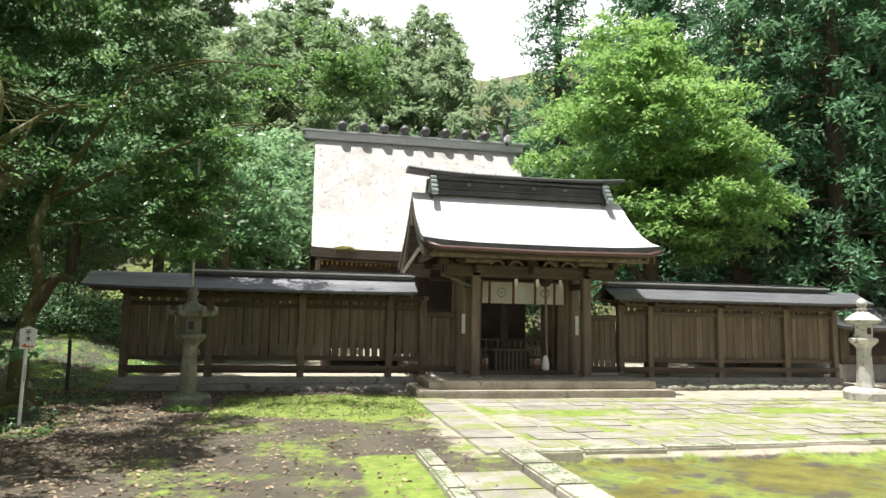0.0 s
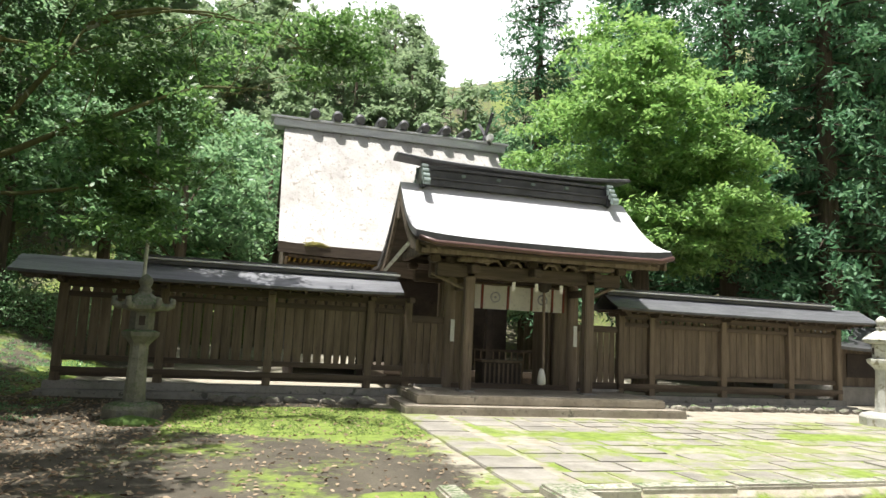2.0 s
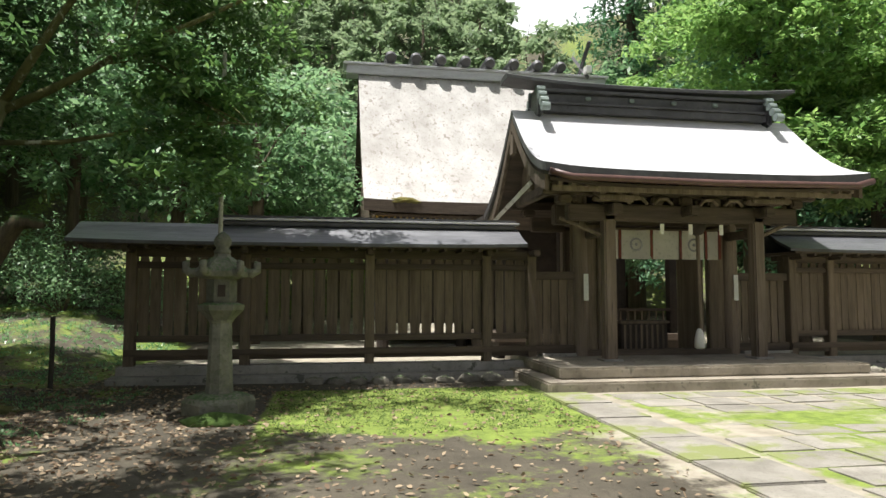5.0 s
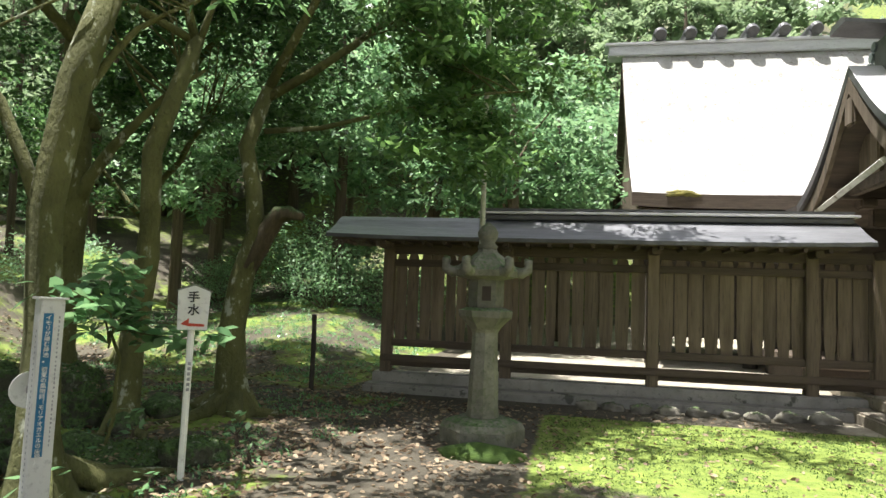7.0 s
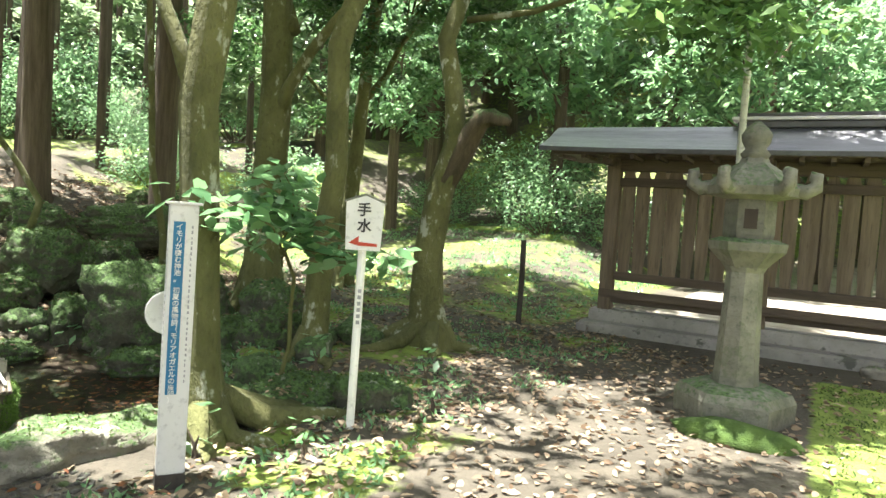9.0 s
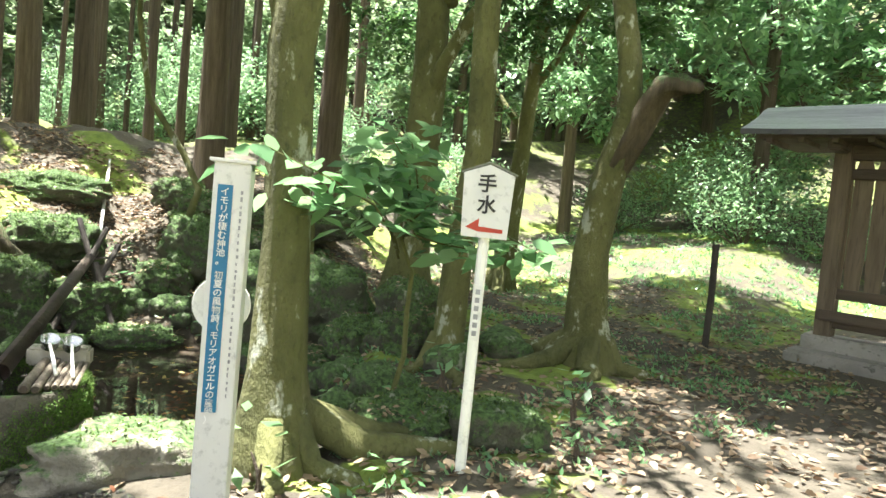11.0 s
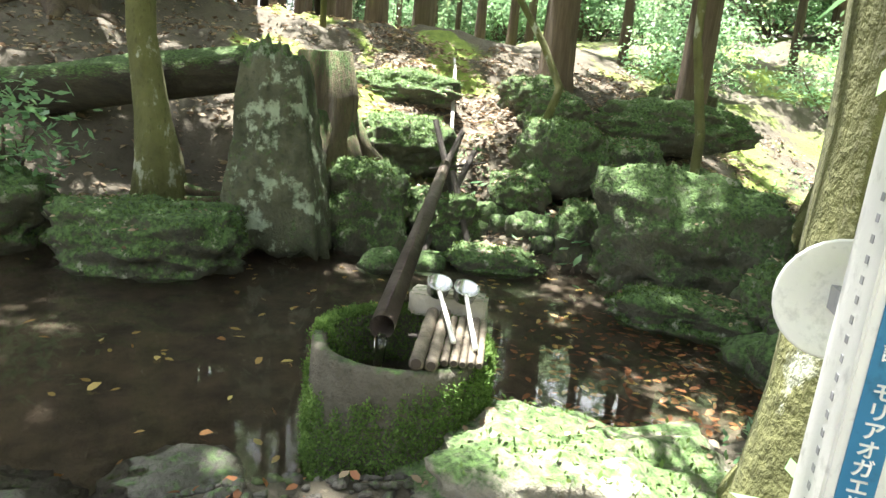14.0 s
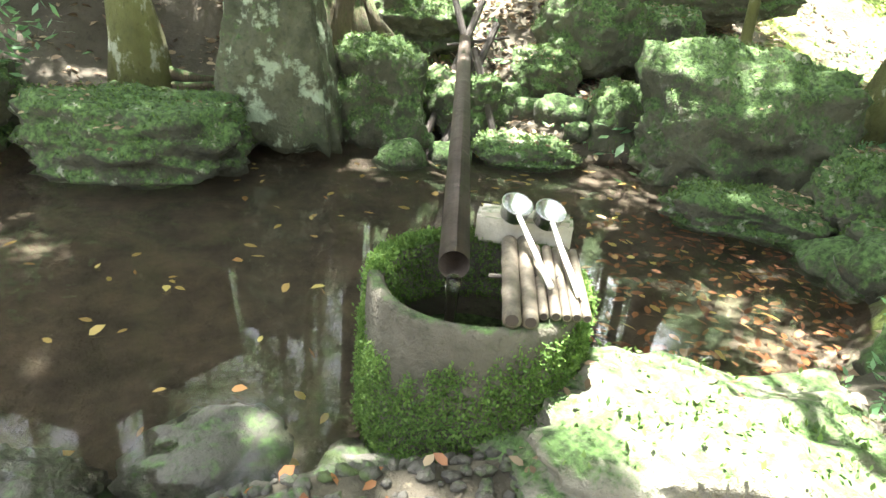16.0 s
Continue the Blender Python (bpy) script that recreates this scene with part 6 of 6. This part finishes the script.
# thin saplings on the bank
for nm, pts in (("thin crooked sapling on the mossy bank", [(-8.55, 12.1, 0.55), (-8.5, 12.25, 1.1), (-8.75, 12.15, 1.5), (-9.05, 11.85, 2.1), (-9.2, 11.75, 3.0), (-9.3, 11.8, 4.2)]),
                ("thin bare sapling standing by the boulders", [(-7.4, 13.05, 0.1), (-7.42, 13.05, 0.8), (-7.6, 13.0, 1.6), (-7.6, 12.95, 2.6), (-7.7, 12.9, 4.0)]),
                ("pale slim trunk at the edge of the wood", [(-12.8, 10.7, 1.2), (-12.8, 10.7, 2.4), (-12.75, 10.75, 4.2), (-12.8, 10.7, 6.0)])):
    t = thing("sapling", pts[0], nm, "tree")
    bm = tube(pts, [0.05, 0.042, 0.038, 0.035, 0.03, 0.02][:len(pts)], 9, wob=0.3)
    bm.transform(Matrix.Translation([-v for v in pts[0]]))
    part("stem", bm, M_barkA, t, smooth=True)
    cen = blob(Vector(pts[-1]) - Vector(pts[0]), (0.9, 0.9, 0.5), 26, 5, 0.2)
    lo = leaf_object("leaves", cen, 26, (0.15, 0.15, 0.08), 0.10, M_leafD, 8)
    lo.parent = t

# big-leaved spray by the sign, and pool-side shrub
spr = thing("leafy_sapling", (-4.05, 11.35, 0.0), "young tree with large light green leaves by the sign", "sapling")
part("stem", limb(bmesh.new(), (0, 0, -0.15), (0.1, -0.05, 1.0), 0.018, 0.012, 2, 0.15, 6), M_barkA, spr)
tips = [Vector(v) - Vector((-4.05, 11.35, 0)) for v in ((-3.40, 10.10, 1.29), (-3.50, 10.59, 1.23), (-3.80, 11.15, 1.50), (-3.50, 11.06, 1.14), (-3.30, 11.23, 0.95), (-3.12, 11.45, 0.98), (-3.60, 10.89, 1.44), (-4.1, 11.5, 1.5), (-3.7, 11.3, 1.2), (-3.75, 10.9, 1.3))]
cen = []
for k, q in enumerate(tips):
    a = Vector((0.08, -0.04, 0.85 + 0.03 * k))
    part("twig", limb(bmesh.new(), a, q, 0.009, 0.003, k, 0.25, 5, 4), M_barkA, spr)
    for s in (0.45, 0.6, 0.75, 0.88, 1.0):
        cen.append(a.lerp(q, s))
lo = leaf_object("leaves", cen, 8, (0.07, 0.07, 0.035), 0.135, M_leafS, 19, 0.56, -0.15, 0.28, True)
lo.parent = spr
tagged(lo, "large light green leaves")
sh = shrub("glossy blue-green shrub at the pool's end", (-8.0, 7.75, 0.05), (0.45, 0.45, 0.42), 34, 16, 0.10, M_leafS, 55, "")
sh2 = shrub("low fern-like seedling at the tree's foot", (-3.55, 10.25, -0.12), (0.13, 0.13, 0.12), 5, 4, 0.12, M_leafS, 56, "seedlings")
for x, y, s in ((-3.05, 10.55, 0.5), (-2.9, 11.6, 0.5), (-3.3, 12.2, 0.8), (-4.1, 11.9, 0.8), (-7.0, 11.75, 0.9), (-8.3, 11.4, 0.9)):
    c = copy_thing(sh2, pose(x, y, gz(x, y) + 0.02, 0, 0, 90 * s))
    c.scale = (s, s, s)

# white disc lamp behind the notice post
dsc = thing("round_dish", (-3.50, 10.05, 0.72), "round white dish fixed behind the notice post", "dish")
bm = lathe([(0.015, -0.03), (0.06, -0.028), (0.095, -0.012), (0.105, 0.012), (0.100, 0.014), (0.06, -0.005), (0.02, -0.012)], 28)
bm.transform(Matrix.Rotation(radians(90), 4, "X"))
part("dish", bm, M_white, dsc, smooth=True)
part("bracket", box((-0.012, -0.06, -0.02), (0.012, 0.03, 0.02)), M_grey, dsc)
dsc.rotation_euler[2] = radians(55)

# ---------- courtyard details ----------
bp = thing("black_post", (-3.92, 15.35, gz(-3.92, 15.35)), "thin dark marker post on the moss", "post")
part("post", tube([(0, 0, -0.1), (0.01, 0, 0.5), (0, 0, 1.02)], 0.035, 8), M_timber, bp)
pol = thing("steel_pole", (-1.52, 14.3, 0), "thin grey steel pole among the leaves", "pole")
part("pole", tube([(0, 0, -0.1), (0, 0, 2.5), (0, 0, 4.6)], 0.03, 10), M_granite2, pol)
mound = obj("moss_cushion", rock_bm((0.36, 0.22, 0.10), 71, 3, 0.3), M_ringmoss, True)
mound.matrix_world = pose(-1.22, 12.42, 0.0)
tagged(mound, "bright moss cushion at the lantern's foot", "moss")

kerbs = thing("stone_kerb", (0, 0, 0), "worn stone kerbs edging the sunken moss bed", "kerb", kind="structure")
ks = []
x = 2.98
for k in range(7):
    w = (0.9, 1.1, 0.95, 1.05, 1.0, 1.1, 1.0)[k]
    ks.append(((x, 8.24 + 0.05 * k, -0.15), (x + w - 0.02, 8.46 + 0.05 * k, 0.055)))
    x += w
y = 8.4
for k in range(8):
    ks.append(((1.90 - 0.005 * k, y - 0.88, -0.15), (2.10 - 0.005 * k, y, 0.08)))
    ks.append(((2.88 + 0.0 * k, y - 0.88, -0.15), (3.24, y, 0.08)))
    y -= 0.9
for lo_, hi_ in ks:
    part("kerb_stone", box(lo_, hi_, 0.022), M_stone, kerbs)
path = thing("stone_path", (0, 0, 0), "straight worn stone slab path to the podium", "path", kind="structure")
y = 13.82
r3 = random.Random(5)
while y > -1:
    ln = r3.uniform(0.7, 1.05)
    x0_, x1_ = (2.72, 3.38) if y > 8.5 else (2.13, 2.86)
    if not (8.3 < y < 9.0):
        part("slab", box((x0_ + r3.uniform(0, 0.03), y - ln + 0.02, -0.08), (x1_ - r3.uniform(0, 0.03), y, 0.018 + r3.uniform(0, 0.012)), 0.012), M_slab, path)
    y -= ln
pav = thing("pavement", (0, 0, 0), "mossy stone paving in front of the gate", "pavement", kind="structure")
yy = 8.66
while yy < 13.3:
    dep = r3.uniform(0.46, 0.66)
    xx = 3.48 + r3.uniform(0, 0.2)
    while xx < 11.8:
        wid = r3.uniform(0.5, 0.8)
        if r3.random() > 0.07:
            gap = 0.015 if xx < 4.6 else 0.034
            ob = part("slab", box((gap, gap, -0.08), (wid - gap, dep - gap, 0.006), 0.014), M_slab, pav)
            ob.matrix_local = pose(xx, yy, r3.uniform(-0.004, 0.006), r3.uniform(-0.4, 0.4), r3.uniform(-0.4, 0.4), r3.uniform(-0.8, 0.8))
        xx += wid
    yy += dep
edg = thing("edging_stones", (0, 0, 0), "row of pale rounded stones along the fence foot", "edging", kind="structure")
shared_rock = []
for k in range(5):
    ob = obj("edge_stone", rock_bm((0.14, 0.10, 0.08), 90 + k, 3, 0.4, 0, 0.3), M_edge, True)
    shared_rock.append(ob.data)
    ob.parent = edg
    ob.location = (-0.3 + 0.33 * k, 15.4, 0.03)
x = 1.4
while x < 14.2:
    if not 2.7 < x < 8.5:
        ob = new("edge_stone", r3.choice(shared_rock))
        ob.parent = edg
        ob.matrix_local = pose(x, 15.40 + r3.uniform(-0.06, 0.06), 0.03, 0, 0, r3.uniform(-20, 20))
        s = r3.uniform(0.75, 1.35)
        ob.scale = (s, s, s)
    x += r3.uniform(0.27, 0.40)
for x0_, x1_ in ((-3.3, 3.2), (8.2, 14.4)):
    part("footing", box((x0_, 15.62, -0.1), (x1_, 15.93, 0.12), 0.03), M_concrete, edg)


# ---------- fallen leaves ----------
def litter(name, n, area, mat_, seed, length, label, z=None, dense=None):
    r = np.random.default_rng(seed)
    pts = []
    while len(pts) < n:
        x, y = r.uniform(area[0], area[1]), r.uniform(area[2], area[3])
        if dense and r.uniform() > dense(x, y):
            continue
        zz = gz(x, y) + 0.012 if z is None else z
        if z is None and pond_depth(x, y) > 0.5:
            continue
        if z is not None and pond_depth(x, y) < 0.7:
            continue
        pts.append((x, y, zz))
    ob = leaf_object(name, pts, 1, (0.0, 0.0, 0.004), length, mat_, seed, 0.5, 0.05, 0.22, True)
    return tagged(ob, label, "leaves", kind="stuff")


litter("fallen_leaves", 8500, (-3.6, 2.6, 4.0, 15.2), M_litter, 2, 0.06, "dry fallen leaves strewn over the courtyard", dense=lambda x, y: 0.25 + 0.75 * smooth01(0.3, -2.0, x))
litter("fallen_leaves", 9000, (-11, -2.6, 9.2, 18), M_litter, 3, 0.065, "dead leaves lying on the mossy bank", dense=lambda x, y: 0.12 if -5.6 < x < -3.6 and y < 10.9 else 1)
litter("fallen_leaves", 9000, (-16, -8, 4.5, 12.5), M_litter, 16, 0.075, "dead leaves drifted under the trees of the bank")
litter("fallen_leaves", 9000, (-13, -7.2, 11.2, 16), M_litter, 6, 0.07, "dead leaves drifted on the upper bank")
litter("fallen_leaves", 300, (-7.6, -4.3, 5, 12.5), M_litterY, 4, 0.06, "yellow and brown leaves on the pool bottom", -0.40, dense=lambda x, y: 0.2 + 0.8 * smooth01(10, 11.5, y) + 0.6 * smooth01(-5.6, -4.6, x))
litter("fallen_leaves", 520, (-6.2, -4.5, 10.2, 12.4), M_litterO, 14, 0.06, "orange-brown leaves sunk in the shallow water", -0.385, dense=lambda x, y: smooth01(9.9, 11.0, y + 0.8 * (x + 5.2)))
litter("floating_leaves", 60, (-7.6, -4.3, 5, 12.5), M_litterY, 9, 0.055, "yellow leaves floating on the pool", WATER + 0.004)


def sprigs(name, n, area, seed, length, label, mat_, cond):
    r = np.random.default_rng(seed)
    pts = []
    while len(pts) < n:
        x, y = r.uniform(area[0], area[1]), r.uniform(area[2], area[3])
        if pond_depth(x, y) > 0.3 or not cond(x, y):
            continue
        pts.append((x, y, gz(x, y)))
    ob = leaf_object(name, pts, 6, (0.03, 0.03, 0.012), length, mat_, seed, 0.4, 0.5, 0.4)
    return tagged(ob, label, "ground plants", kind="stuff")


sprigs("ground_plants", 1500, (-9.5, -2.5, 9.3, 15), 31, 0.05, "low green seedlings and grass on the bank", M_leafS, lambda x, y: noise.noise((x * 1.1, y * 1.1, 3)) > -0.1 and not (x < -3.7 and y < 10.7))
sprigs("ground_plants", 1800, (-10, -3.7, 16, 24), 32, 0.07, "low bright plants on the slope by the fence", M_leafS, lambda x, y: noise.noise((x, y, 6)) > -0.2)
sprigs("moss_tufts", 2600, (-0.74, 2.7, 11.6, 14.7), 33, 0.025, "short moss and grass on the courtyard", M_leafMoss, lambda x, y: noise.noise((x * 2, y * 2, 6)) > -0.3)


def gravel(n, area, seed, label):
    """Loose pebbles pressed into the shore, as one mesh."""
    r = random.Random(seed)
    bm = bmesh.new()
    while n > 0:
        x, y = r.uniform(area[0], area[1]), r.uniform(area[2], area[3])
        if gz(x, y) < -0.40 or noise.noise((x * 1.6, y * 1.6, 12)) < -0.25:
            continue
        k = r.uniform(0.006, 0.022)
        m = Matrix.Translation((x, y, gz(x, y) + 0.2 * k)) @ Matrix.Rotation(r.uniform(0, 6.3), 4, "Z") @ Matrix.Diagonal((k * r.uniform(1, 1.7), k, k * 0.6, 1))
        vs = bmesh.ops.create_icosphere(bm, subdivisions=1, radius=1, matrix=m)["verts"]
        for v in vs:
            v.co += Vector((r.uniform(-1, 1), r.uniform(-1, 1), r.uniform(-0.6, 0.6))) * k * 0.22
        n -= 1
    return tagged(obj("gravel", bm, M_wet, True), label, "gravel", kind="stuff")


gravel(900, (-5.1, -3.5, 8.3, 9.9), 5, "small grey and brown pebbles on the pool's shore")
litter("fallen_leaves", 160, (-4.9, -3.2, 8.3, 9.9), M_litterO, 18, 0.05, "reddish dead leaves on the wet shore")
